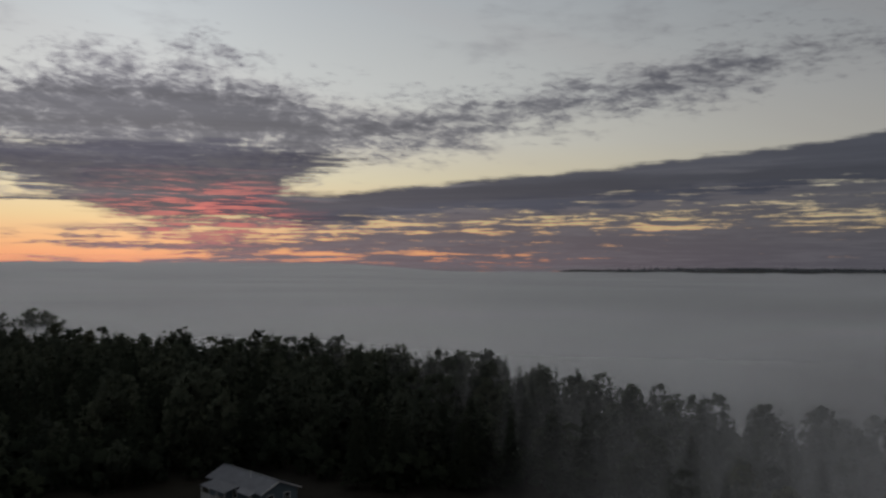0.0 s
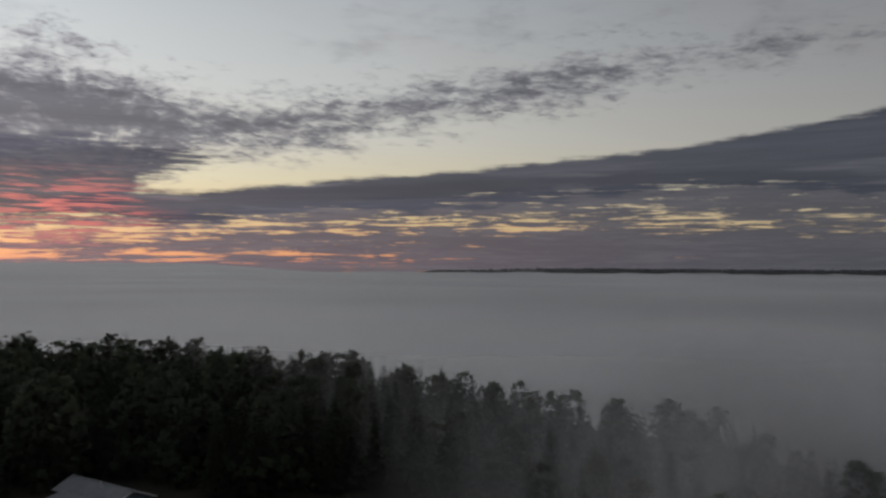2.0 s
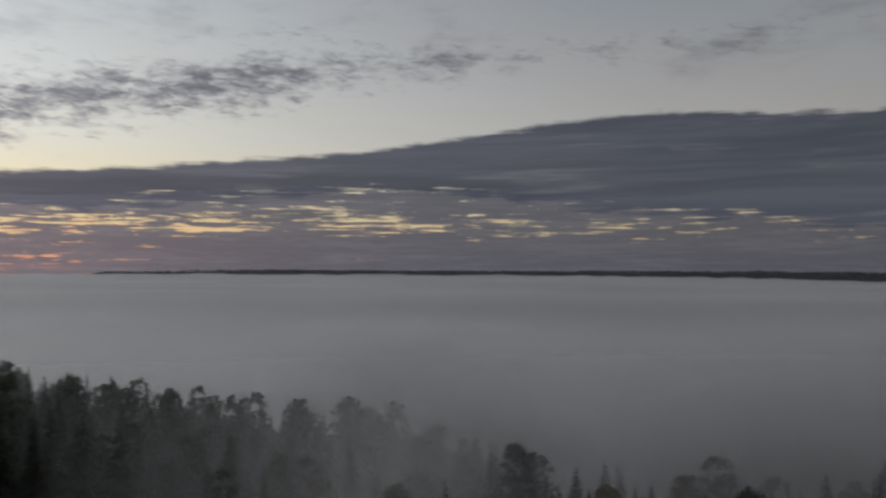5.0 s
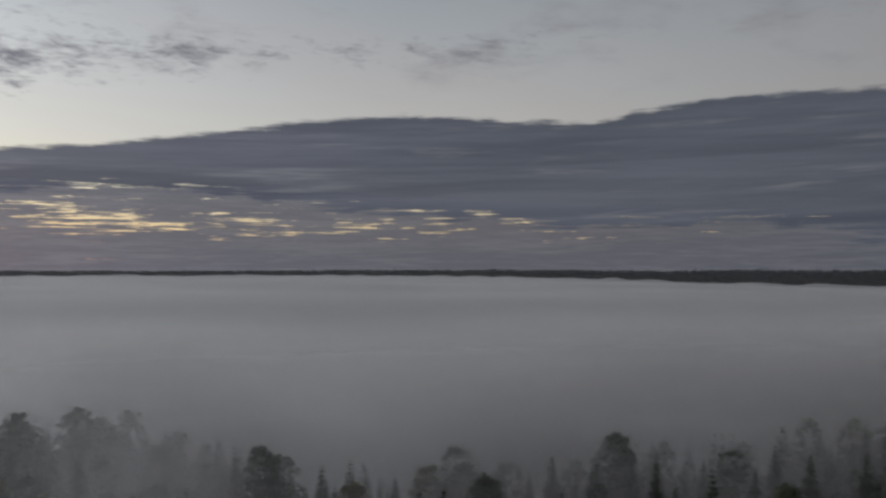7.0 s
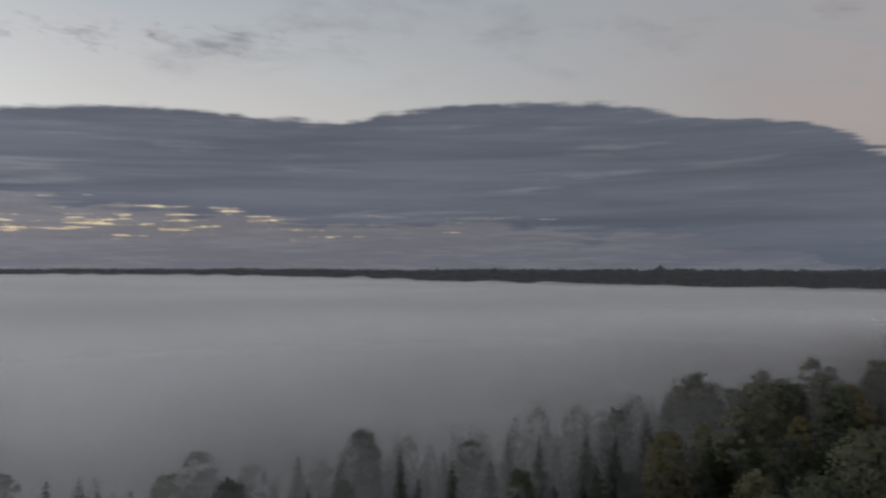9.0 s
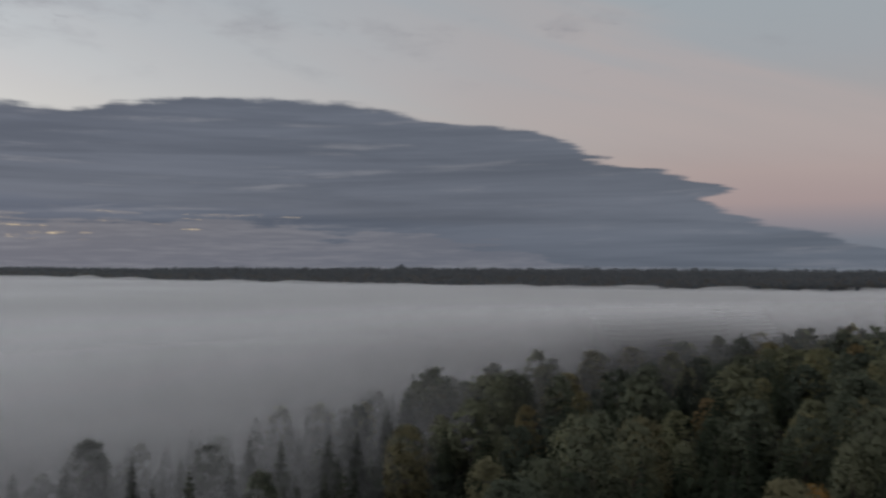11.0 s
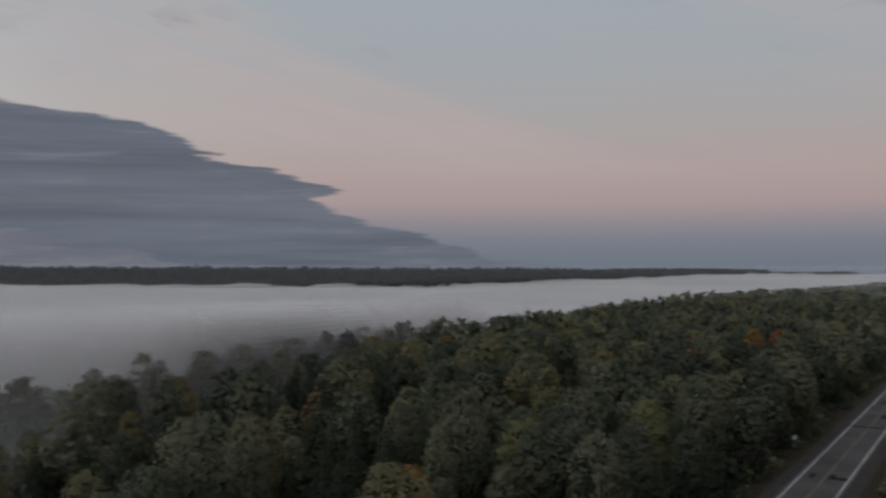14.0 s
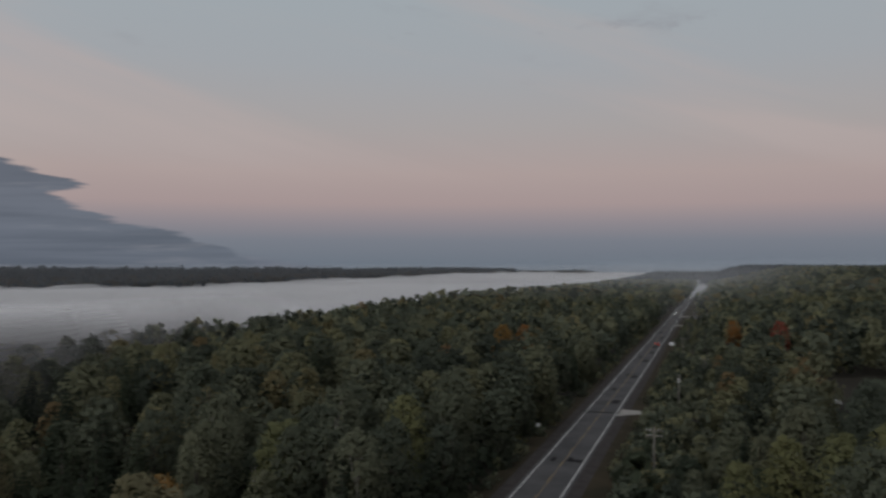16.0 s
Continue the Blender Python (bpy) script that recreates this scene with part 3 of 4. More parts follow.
def leafy_crown(rng, count, size, top=15.0, width=3.7):
    """A broadleaf crown: many small overlapping boughs of leaf sprays round a tapering envelope, open below, uneven above."""
    boughs = rng.randint(60, 78)
    lean = rng.uniform(-0.10, 0.10, 2) * width
    fork = rng.uniform(0.35, 0.62)
    c, rr = [], []
    for i in range(boughs):
        h = rng.uniform(0.14, 0.96)
        reach = width * 0.86 * math.sqrt(max(0.04, 1 - ((h - 0.44) / 0.56) ** 2)) * (1.0 if h < fork else 0.88)
        a, d = rng.uniform(0, 2 * math.pi), reach * math.sqrt(rng.uniform(0.12, 1))
        c.append((d * math.cos(a) + lean[0] * h, d * math.sin(a) + lean[1] * h, h * top))
        rr.append(rng.uniform(0.15, 0.27) * width * (1.15 - 0.35 * h))
    c.append((lean[0], lean[1], top * 0.92)), rr.append(width * 0.2)
    c, rr = np.array(c), np.array(rr)
    k = rng.choice(len(c), count, p=rr ** 2 / (rr ** 2).sum())
    way = rng.normal(size=(count, 3))
    way[:, 2] = np.where(way[:, 2] < 0, way[:, 2] * 0.5, way[:, 2]) + 0.2
    way /= np.linalg.norm(way, axis=1)[:, None]
    depth = np.where(rng.uniform(size=count) < 0.8, rng.uniform(0.8, 1.1, count), rng.uniform(0.3, 0.85, count))
    p = c[k] + way * (rr[k] * depth)[:, None] * np.array([1, 1, 0.8])
    depth_in = count // 7
    p[:depth_in] = c[k[:depth_in]] + way[:depth_in] * (rr[k[:depth_in]] * rng.uniform(0.3, 0.7, depth_in))[:, None]
    # part of the leaves fill out one tapering envelope
    full = rng.uniform(size=count) < 0.3
    full[:depth_in] = False
    hh = 0.50 + 0.46 * way[:, 2]
    lobes = 0.84 + 0.09 * np.sin(3 * np.arctan2(way[:, 1], way[:, 0]) + top) + 0.08 * np.sin(11 * hh + top * 3)
    shell = np.stack([way[:, 0] * width * lobes, way[:, 1] * width * lobes, hh * top], 1) + rng.normal(scale=0.07 * width, size=(count, 3))
    p = np.where(full[:, None], shell, p)
    nrm = way + rng.normal(scale=0.5, size=(count, 3))
    nrm /= np.linalg.norm(nrm, axis=1)[:, None]
    mid = p - np.array([0, 0, top * 0.58])
    mid = mid / (np.linalg.norm(mid, axis=1)[:, None] + 1e-6)
    out = mid * 1.0 + way * 0.32 + rng.normal(scale=0.05, size=(count, 3))
    sizes = size * rng.uniform(0.55, 1.25, count)
    sizes[:depth_in] = np.minimum(rr[k[:depth_in]] * 0.8, size * 1.8)
    return clump_quads(p, nrm, sizes, rng), c, out / np.linalg.norm(out, axis=1)[:, None]


def spruce_crown(rng, count, size, top=14.0, width=2.9):
    """A spire of drooping boughs in whorls."""
    h = 1 - np.sqrt(rng.uniform(0.0, 1, count)) * 0.93
    tiers = 21
    h = (np.floor(h * tiers) + 0.35 + 0.4 * rng.uniform(size=count)) / tiers
    a = rng.uniform(0, 2 * math.pi, count)
    arm = width * (1 - h) ** 0.85 * (0.86 + 0.2 * np.cos(a * 5 + np.floor(h * tiers) * 2.1))
    d = arm * np.sqrt(rng.uniform(0.12, 1, count))
    p = np.stack([d * np.cos(a), d * np.sin(a), top * (0.06 + 0.94 * h) - 0.30 * d], 1)
    nrm = np.stack([np.cos(a) * 0.45, np.sin(a) * 0.45, np.full(count, 0.8)], 1) + rng.normal(scale=0.3, size=(count, 3))
    nrm /= np.linalg.norm(nrm, axis=1)[:, None]
    out = np.stack([np.cos(a), np.sin(a), np.full(count, 0.55)], 1) + rng.normal(scale=0.2, size=(count, 3))
    return clump_quads(p, nrm, size * rng.uniform(0.6, 1.2, count) * (0.45 + 0.75 * (1 - h)), rng), out / np.linalg.norm(out, axis=1)[:, None]


def quads_mesh(name, q, mat, attributes=(), normals=None):
    """Leaf sprays as one mesh, shaded by the round of the crown."""
    q = np.asarray(q).reshape(-1, 3)
    me = mesh_from(name, q, np.arange(len(q)).reshape(-1, 4), mat, attributes)
    if normals is not None:
        me.normals_split_custom_set_from_vertices(np.repeat(normals.reshape(-1, 3), 4, 0).astype(np.float32))
    return me


def near_tree(name, seed, mat, label, spire=False, trunk_mat=None):
    rng = np.random.RandomState(seed)
    ob = thing(name, pose(0, 0, -200), label, "tree")
    if spire:
        crown, facing = spruce_crown(rng, 1800, 0.40)
        stem = tube([(0, 0, -0.4), (0.05, 0, 5), (0, 0.05, 10), (0, 0, 13.6)], [0.20, 0.16, 0.09, 0.03])
    else:
        crown, boughs, facing = leafy_crown(rng, 4200, 0.225, 13.5 + 3.5 * rng.uniform(), 3.3 + 1.1 * rng.uniform())
        bits = [tube([(0, 0, -0.4), (0.1, 0.05, 3), (0.0, 0.15, 6.5), (0.1, 0, 10.5)], [0.26, 0.2, 0.14, 0.05])]
        for b in boughs[:8]:
            z0 = max(2.5, b[2] * 0.55)
            bits.append(tube([(0.05, 0.1, z0), tuple(b * np.array([0.5, 0.5, 0]) + np.array([0, 0, (z0 + b[2]) / 2 + 0.2])), tuple(b)], [0.10, 0.07, 0.03], 5))
        stem = merge(*bits)
    part("trunk", stem, trunk_mat or bark, ob, smooth_faces=True)
    c = new("crown", quads_mesh("crown", crown, mat, normals=facing))
    c.parent = ob
    return ob


# trees that stand free of their neighbours: bearing, distance, half width in degrees
LANDMARKS = ((103.2, 96, 2.4), (125.0, 285, 1.3), (126.4, 292, 0.8), (121.3, 236, 0.9), (142.3, 345, 1.2), (139.6, 380, 0.8))


def open_ground(u, v):
    """Where no trees stand: the road, the yard, the clearings."""
    wide = np.interp(u, [1000, 1300], [1.0, 0.45])
    road_side = (v > ROAD_V - 12.5 * wide) & (v < ROAD_V + 9.5 * wide)
    yard = (u > -128) & (u < -72) & (v > 30) & (v < 78)
    x, y = from_uv(u, v)
    a, r = np.degrees(np.arctan2(x, y)), np.hypot(x, y)
    glade = (a > -4) & (a < 13) & (r > 108) & (r < 138 - 1.2 * np.abs(a - 4))
    meadow = (u > 172) & (u < 292) & (v < -24) & (v > -130)
    sight = (a > -20) & (a < 14) & (r < 124)
    for bearing, far, half in LANDMARKS:
        sight |= (np.abs(a - bearing) < half) & (r < far + 4) & (r > far - 0.17 * far)
    lane = ((np.abs(u - 205) < 5) | (np.abs(u - 568) < 7) | (np.abs(u - 699) < 7)) & (v < ROAD_V) & (v > -4)
    return road_side | yard | glade | meadow | lane | sight


def stature(v):
    """Trees stay low on the camera's side of the road, where the wires run."""
    return np.interp(v, [-40, -14, -4, 4, 10.6, ROAD_V, ROAD_V + 0.1], [1.0, 0.95, 0.62, 0.38, 0.27, 0.27, 1.0])


def valley_size(a):
    """Trees on the slope towards the valley are smaller."""
    return np.interp(a, [-28, -18, -8, 5, 20, 36, 62, 82], [0.84, 0.94, 0.97, 0.92, 0.76, 0.80, 0.82, 1.0])


def forest_spots(spacing, r0, r1, seed):
    rng = np.random.RandomState(seed)
    us, vs = np.meshgrid(np.arange(-1500, 2300, spacing), np.arange(-420, 420, spacing))
    us = us.ravel() + rng.uniform(-0.45, 0.45, us.size) * spacing
    vs = vs.ravel() + rng.uniform(-0.45, 0.45, vs.size) * spacing
    x, y = from_uv(us, vs)
    r, a = np.hypot(x, y), np.degrees(np.arctan2(x, y))
    ok = (r >= r0) & (r < r1) & (a > -32) & (a < 154) & ~open_ground(us, vs) & ((vs < brow(us) + np.interp(a, [20, 34, 64, 76], [32, 48, 48, 32])) | ((a < -16) & (r > 560) & (r < 780)))
    return us[ok], vs[ok], x[ok], y[ok], r[ok], a[ok], rng


NEAR, MIDDLE = 136.0, 290.0
greens = [near_tree("broadleaf_tree", 20 + i, leaf_green, "green broadleaf tree in early autumn leaf, in dense forest", trunk_mat=pale_bark if i == 2 else None) for i in range(6)]
oranges = [near_tree("autumn_tree", 40 + i, leaf_autumn, "broadleaf tree turned orange among green forest") for i in range(2)]
spruces = [near_tree("spruce_tree", 50 + i, leaf_spruce, "dark spruce with a pointed spire, among forest", True) for i in range(3)]
u, v, x, y, r, a, rng = forest_spots(6.0, 66, NEAR, 5)
thin = rng.uniform(size=len(a)) < np.where((a > 18) & (a < 78), 0.85, np.where(a < 18, 0.75, 0.46))
u, v, x, y, r, a = (w[thin] for w in (u, v, x, y, r, a))
z = height(x, y)
order = np.argsort(r)
used = {}
near_count = 0
for i in order:
    pick = rng.uniform()
    # extra dark spruces below 40 degrees stand in for deep shade there
    if pick < 0.004 and a[i] > 110:
        kind = oranges[rng.randint(2)]
    elif pick < 0.02 + (0.62 if a[i] < 40 else 0.86 if 40 <= a[i] < 76 else 0.5 if 78 <= a[i] <= 94 else 0.6 if (94 < a[i] < 102.5) else 0.06):
        kind = spruces[rng.randint(3)]
    else:
        kind = greens[rng.randint(6)]
    s = rng.choice([0.62, 0.78, 0.92, 1.0, 1.1]) * rng.uniform(0.92, 1.08) * float(stature(v[i])) * float(valley_size(a[i]))
    m = Matrix.LocRotScale((x[i], y[i], z[i]), Euler((0, 0, rng.uniform(0, 6.28))), (s * rng.uniform(0.9, 1.12), s * rng.uniform(0.9, 1.12), s))
    if kind.name not in used:
        used[kind.name] = 1
        t = kind
    else:
        t = copy_thing(kind, m)
    t.matrix_basis = m
    t["group"] = "forest trees"
    near_count += 1
for kind in greens + oranges + spruces:
    if kind.name not in used:
        for o in (*kind.children, kind):
            bpy.data.objects.remove(o)


def lone_tree(name, bearing, far, size, mat, label, seed, trunk_mat=None):
    t = near_tree(name, seed, mat, label, trunk_mat=trunk_mat)
    x, y = far * math.sin(radians(bearing)), far * math.cos(radians(bearing))
    t.matrix_basis = Matrix.LocRotScale((x, y, float(height(x, y))), Euler((0, 0, seed)), (size, size, size))
    return t


lone_tree("autumn_tree", 103.2, 96, 0.7, leaf_autumn, "orange autumn tree beside a pale-barked tree", 160)
lone_tree("broadleaf_tree", 106.5, 112, 1.05, leaf_green, "green tree with a pale bare trunk showing", 161, pale_bark)
lone_tree("autumn_tree", 125.0, 285, 1.05, leaf_autumn, "orange autumn tree standing in green forest", 162)
lone_tree("autumn_tree", 126.4, 292, 0.95, leaf_autumn, "orange autumn tree standing in green forest", 163)
lone_tree("autumn_tree", 121.3, 236, 0.92, leaf_rust, "russet autumn tree standing in green forest", 173)
lone_tree("autumn_tree", 142.3, 345, 1.05, leaf_red, "dull red autumn tree above a rough meadow", 164)
lone_tree("autumn_tree", 139.6, 380, 0.85, leaf_autumn, "yellow-orange autumn tree beside the highway", 165)
lone_tree("broadleaf_tree", 104.9, 385, 1.15, leaf_green, "tall tree standing on the valley brow", 166)
lone_tree("broadleaf_tree", 111.6, 450, 1.1, leaf_green, "tall tree standing on the valley brow", 167)
lone_tree("broadleaf_tree", 116.2, 560, 1.15, leaf_green, "tall tree standing on the valley brow", 168)
lone_tree("broadleaf_tree", 117.2, 575, 1.2, leaf_green, "tall tree standing on the valley brow", 169)
lone_tree("broadleaf_tree", 123.1, 800, 1.3, leaf_green, "tall tree standing on the valley brow", 170)
lone_tree("broadleaf_tree", -24.0, 390, 1.1, leaf_green, "tall dark tree on the wooded ridge", 171)
lone_tree("broadleaf_tree", -22.2, 385, 1.05, leaf_green, "tall dark tree on the wooded ridge", 172)


for k, (bearing, far, size) in enumerate(((139.8, 99, 0.78), (142.6, 107, 0.9), (145.6, 101, 0.95), (148.6, 108, 1.0), (110.6, 108, 1.05), (150.5, 97, 0.9), (118.5, 122, 1.0))):
    lone_tree("broadleaf_tree", bearing, far, size, leaf_light, "light green broadleaf tree in full leaf", 180 + k)


def far_forest(name, r0, r1, spacing, count, size, seed, label, leaves, needles, a0=-90, a1=180):
    """Woods beyond the near trees, one body of leaf sprays."""
    u, v, x, y, r, a, rng = forest_spots(spacing, r0, r1, seed)
    keep = (a >= a0) & (a < a1)
    u, v, x, y, r, a = (w[keep] for w in (u, v, x, y, r, a))
    z = height(x, y)
    # more dark spruces at low bearings stand in for the slope's deep shade
    spire = rng.uniform(size=len(x)) < np.where(a < 38, 0.65, np.where(a < 78, 0.75, np.where((a > 88) & (a < 102) & (r < 230), 0.6, 0.12)))
    for tag, sel, mat in (("", ~spire, leaves), ("_spruces", spire, needles)):
        idx = np.nonzero(sel)[0]
        kinds = [spruce_crown(np.random.RandomState(70 + k), count, size * 0.95) if tag else leafy_crown(np.random.RandomState(80 + k), count, size)[::2] for k in range(7)]
        pick, turn = rng.randint(7, size=len(idx)), rng.uniform(0, 6.28, len(idx))
        s, wide = rng.choice([0.55, 0.75, 0.9, 1.0, 1.12], len(idx)) * rng.uniform(0.92, 1.1, len(idx)) * stature(v[idx]) * valley_size(a[idx]), rng.uniform(0.82, 1.2, len(idx)) * spacing / 7.0
        q, f = np.array([k[0] for k in kinds])[pick], np.array([k[1] for k in kinds])[pick]
        c, n = np.cos(turn)[:, None, None], np.sin(turn)[:, None, None]
        qx = (q[..., 0] * c - q[..., 1] * n) * (s * wide)[:, None, None] + x[idx][:, None, None]
        qy = (q[..., 0] * n + q[..., 1] * c) * (s * wide)[:, None, None] + y[idx][:, None, None]
        qz = q[..., 2] * s[:, None, None] + z[idx][:, None, None]
        f = np.stack([f[..., 0] * c[..., 0] - f[..., 1] * n[..., 0], f[..., 0] * n[..., 0] + f[..., 1] * c[..., 0], f[..., 2]], -1)
        # darker hues below 40 degrees: shade of backlit woods put into leaf colour
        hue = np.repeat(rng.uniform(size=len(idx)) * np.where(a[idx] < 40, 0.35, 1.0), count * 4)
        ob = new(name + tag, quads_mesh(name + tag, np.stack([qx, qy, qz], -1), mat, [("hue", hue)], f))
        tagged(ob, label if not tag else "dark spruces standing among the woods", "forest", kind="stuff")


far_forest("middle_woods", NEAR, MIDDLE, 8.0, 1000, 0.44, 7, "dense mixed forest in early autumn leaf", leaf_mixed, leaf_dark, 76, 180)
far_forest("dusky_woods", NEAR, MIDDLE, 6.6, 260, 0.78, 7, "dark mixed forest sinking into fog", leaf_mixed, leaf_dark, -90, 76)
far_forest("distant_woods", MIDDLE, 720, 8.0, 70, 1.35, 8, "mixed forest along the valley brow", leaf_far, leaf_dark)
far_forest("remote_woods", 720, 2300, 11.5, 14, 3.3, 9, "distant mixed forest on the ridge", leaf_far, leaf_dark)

# low growth along both sides of the road
rng = np.random.RandomState(61)
bu = np.concatenate([rng.uniform(70, 620, 900), rng.uniform(60, 330, 800)])
bv = np.concatenate([np.where(rng.uniform(size=900) < 0.6, ROAD_V - rng.uniform(9.2, 17, 900), ROAD_V + rng.uniform(7.4, 12, 900)), ROAD_V - rng.uniform(12, 52, 800)])
size = np.concatenate([rng.uniform(0.35, 1.0, 900), rng.uniform(0.8, 2.1, 800)])
ok = ~((np.abs(bu - 205) < 5) | (np.abs(bu - 568) < 7)) | (bv > ROAD_V)
ok &= ~((bu > 225) & (bu < 292) & (bv < -20))
bu, bv, size = bu[ok], bv[ok], size[ok]
bx, by = from_uv(bu, bv)
bushes = [leafy_crown(np.random.RandomState(140 + k), 48, 0.42, 2.6, 1.5)[::2] for k in range(6)]
pick = rng.randint(6, size=len(bu))
q = np.array([b[0] for b in bushes])[pick] * size[:, None, None, None] + np.stack([bx, by, height(bx, by) - 0.3], -1)[:, None, None, :]
shrubs = new("roadside_shrubs", quads_mesh("roadside_shrubs", q, leaf_mixed, [("hue", np.repeat(rng.uniform(0, 0.95, len(bu)), 192))], np.array([b[1] for b in bushes])[pick]))
tagged(shrubs, "low brush and young growth beside the highway", "shrubs", kind="stuff")

# dark undergrowth closing the forest floor towards the valley
rng = np.random.RandomState(62)
uu, uv, ux, uy, ur, ua, _ = forest_spots(4.6, 64, 215, 63)
ok = ((ua < 78) | (ur < 150)) & (uv < brow(uu) + 30)
ux, uy, size = ux[ok], uy[ok], rng.uniform(0.9, 2.2, ok.sum())
brush = [leafy_crown(np.random.RandomState(150 + k), 40, 0.55, 2.6, 1.7)[::2] for k in range(6)]
pick = rng.randint(6, size=len(ux))
q = np.array([b[0] for b in brush])[pick] * size[:, None, None, None] + np.stack([ux, uy, height(ux, uy) - 0.3], -1)[:, None, None, :]
under = new("undergrowth", quads_mesh("undergrowth", q, leaf_dark, [("hue", np.repeat(rng.uniform(0, 1, len(ux)), 160))], np.array([b[1] for b in brush])[pick]))
tagged(under, "dark undergrowth filling the forest floor", "undergrowth", kind="stuff")

# far bank: rows of woods above the fog
rng = np.random.RandomState(31)
fa, fr = [], []
for row in range(9):
    ang = np.arange(-30, 126, 0.16)
    ang = ang + rng.uniform(-0.08, 0.08, len(ang))
    fa.append(ang), fr.append(shore(ang) + 25 + row * 34 + rng.uniform(-14, 14, len(ang)) + 30 * np.sin(ang * 1.3) + 18 * np.sin(ang * 3.7))
for row in range(26):
    ang = np.arange(120, 155, 0.2)
    fa.append(ang + rng.uniform(-0.1, 0.1, len(ang))), fr.append(2250 + row * 100 + rng.uniform(-50, 50, len(ang)))
fa, fr = np.concatenate(fa), np.concatenate(fr)
fu, fv = to_uv(fr * np.sin(np.radians(fa)), fr * np.cos(np.radians(fa)))
ok = (fr < 4860) & (np.abs(fv - ROAD_V) > 6)
fa, fr = fa[ok], fr[ok]
fx, fy = fr * np.sin(np.radians(fa)), fr * np.cos(np.radians(fa))
fz = height(fx, fy)
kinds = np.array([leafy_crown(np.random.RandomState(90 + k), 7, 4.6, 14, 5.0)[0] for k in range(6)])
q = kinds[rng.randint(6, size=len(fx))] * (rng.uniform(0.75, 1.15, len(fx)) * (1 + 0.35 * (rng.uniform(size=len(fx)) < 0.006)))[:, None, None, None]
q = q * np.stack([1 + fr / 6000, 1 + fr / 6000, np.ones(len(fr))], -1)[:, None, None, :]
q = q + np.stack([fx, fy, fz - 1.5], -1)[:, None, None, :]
woods = new("far_bank_woods", quads_mesh("far_bank_woods", q, needles_hazed, [("hue", np.repeat(rng.uniform(0, 1, len(fx)), 28))]))
tagged(woods, "dark wooded far bank beyond the fog", "forest", kind="stuff")


# ---- the road ----
def strip(v0, v1, u0, u1, lift, step=12.0, camber=0.0):
    bm = bmesh.new()
    us = np.append(np.arange(u0, u1, step), u1)
    last = None
    for u in us:
        row = []
        for v in np.linspace(v0, v1, 3 if camber else 2):
            x, y = from_uv(u, v)
            row.append(bm.verts.new((x, y, float(height(*from_uv(u, ROAD_V))) + lift + camber * (1 - ((v - v0) / (v1 - v0) * 2 - 1) ** 2))))
        if last:
            for k in range(len(row) - 1):
                bm.faces.new((last[k], row[k], row[k + 1], last[k + 1]))
        last = row
    bmesh.ops.recalc_face_normals(bm, faces=bm.faces)
    return bm


U0, U1 = -160.0, 2600.0
verge = part("verge", strip(ROAD_V - 12, ROAD_V + 9.5, U0, U1, 0.05), verge_mat)
tagged(verge, "strip of rough dry grass along the highway", "verge", kind="structure")
gravel = part("road_shoulder", strip(ROAD_V - 6.2, ROAD_V + 6.2, U0, U1, 0.10), gravel_mat)
tagged(gravel, "brown gravel shoulder of the highway", "shoulder", kind="structure")
road = part("road", strip(ROAD_V - 4.1, ROAD_V + 4.1, U0, U1, 0.14), asphalt)
tagged(road, "straight two-lane highway of worn grey asphalt", "road", kind="structure")
for off in (-3.45, 3.45):
    part("edge_line", strip(ROAD_V + off - 0.09, ROAD_V + off + 0.09, U0, U1, 0.15), white_line, road, "worn white edge line")
part("centre_line", strip(ROAD_V - 0.16, ROAD_V - 0.04, U0, U1, 0.15), yellow_line, road, "faded yellow centre line")
for k in range(60):
    s0 = 60 + k * 12.0
    part("centre_dash", strip(ROAD_V + 0.06, ROAD_V + 0.18, s0, s0 + 4.0, 0.15, 4.0), yellow_line, road)
# dark repair patches across and along the lanes
for pu, pv, pl, pw in ((149, 1.9, 1.6, 0.7), (150, -0.9, 1.5, 0.6), (148.5, -2.0, 1.0, 2.4), (203, 0.4, 0.9, 6.2), (221, -1.6, 3.2, 1.5), (246, 1.5, 2.2, 0.8), (277, -1.7, 3.0, 1.6), (281, 0.8, 2.2, 0.8), (329, -1.7, 4.0, 2.0), (345, 1.4, 3.0, 1.0), (366, -2.0, 4.0, 1.6), (395, -1.2, 5.0, 1.8), (452, -1.8, 6.0, 1.5), (495, 1.2, 5.0, 1.4)):
    patch_rng = random.Random(pu * 7 + pv)
    pl, pw = pl * 2.2, pw * 1.35
    bm = bmesh.new()
    ring = []
    for k in range(14):
        t = 2 * math.pi * k / 14
        q = patch_rng.uniform(0.8, 1.1)
        du = pl / 2 * q * math.copysign(abs(math.cos(t)) ** 0.6, math.cos(t))
        dv = pw / 2 * q * math.copysign(abs(math.sin(t)) ** 0.6, math.sin(t))
        x, y = from_uv(pu + du, ROAD_V + pv + dv)
        ring.append(bm.verts.new((x, y, float(height(*from_uv(pu + du, ROAD_V))) + 0.165)))
    bm.faces.new(ring)
    bmesh.ops.recalc_face_normals(bm, faces=bm.faces)
    part("tar_patch", bm, tar, road, "dark tar repair patch")


def on_land(u, v, turn=0.0):
    """A pose on the ground at u, v; x then points along the road."""
    x, y = from_uv(u, v)
    return pose(x, y, float(height(x, y)), 0, 0, 90 - ROAD_AZ + turn)


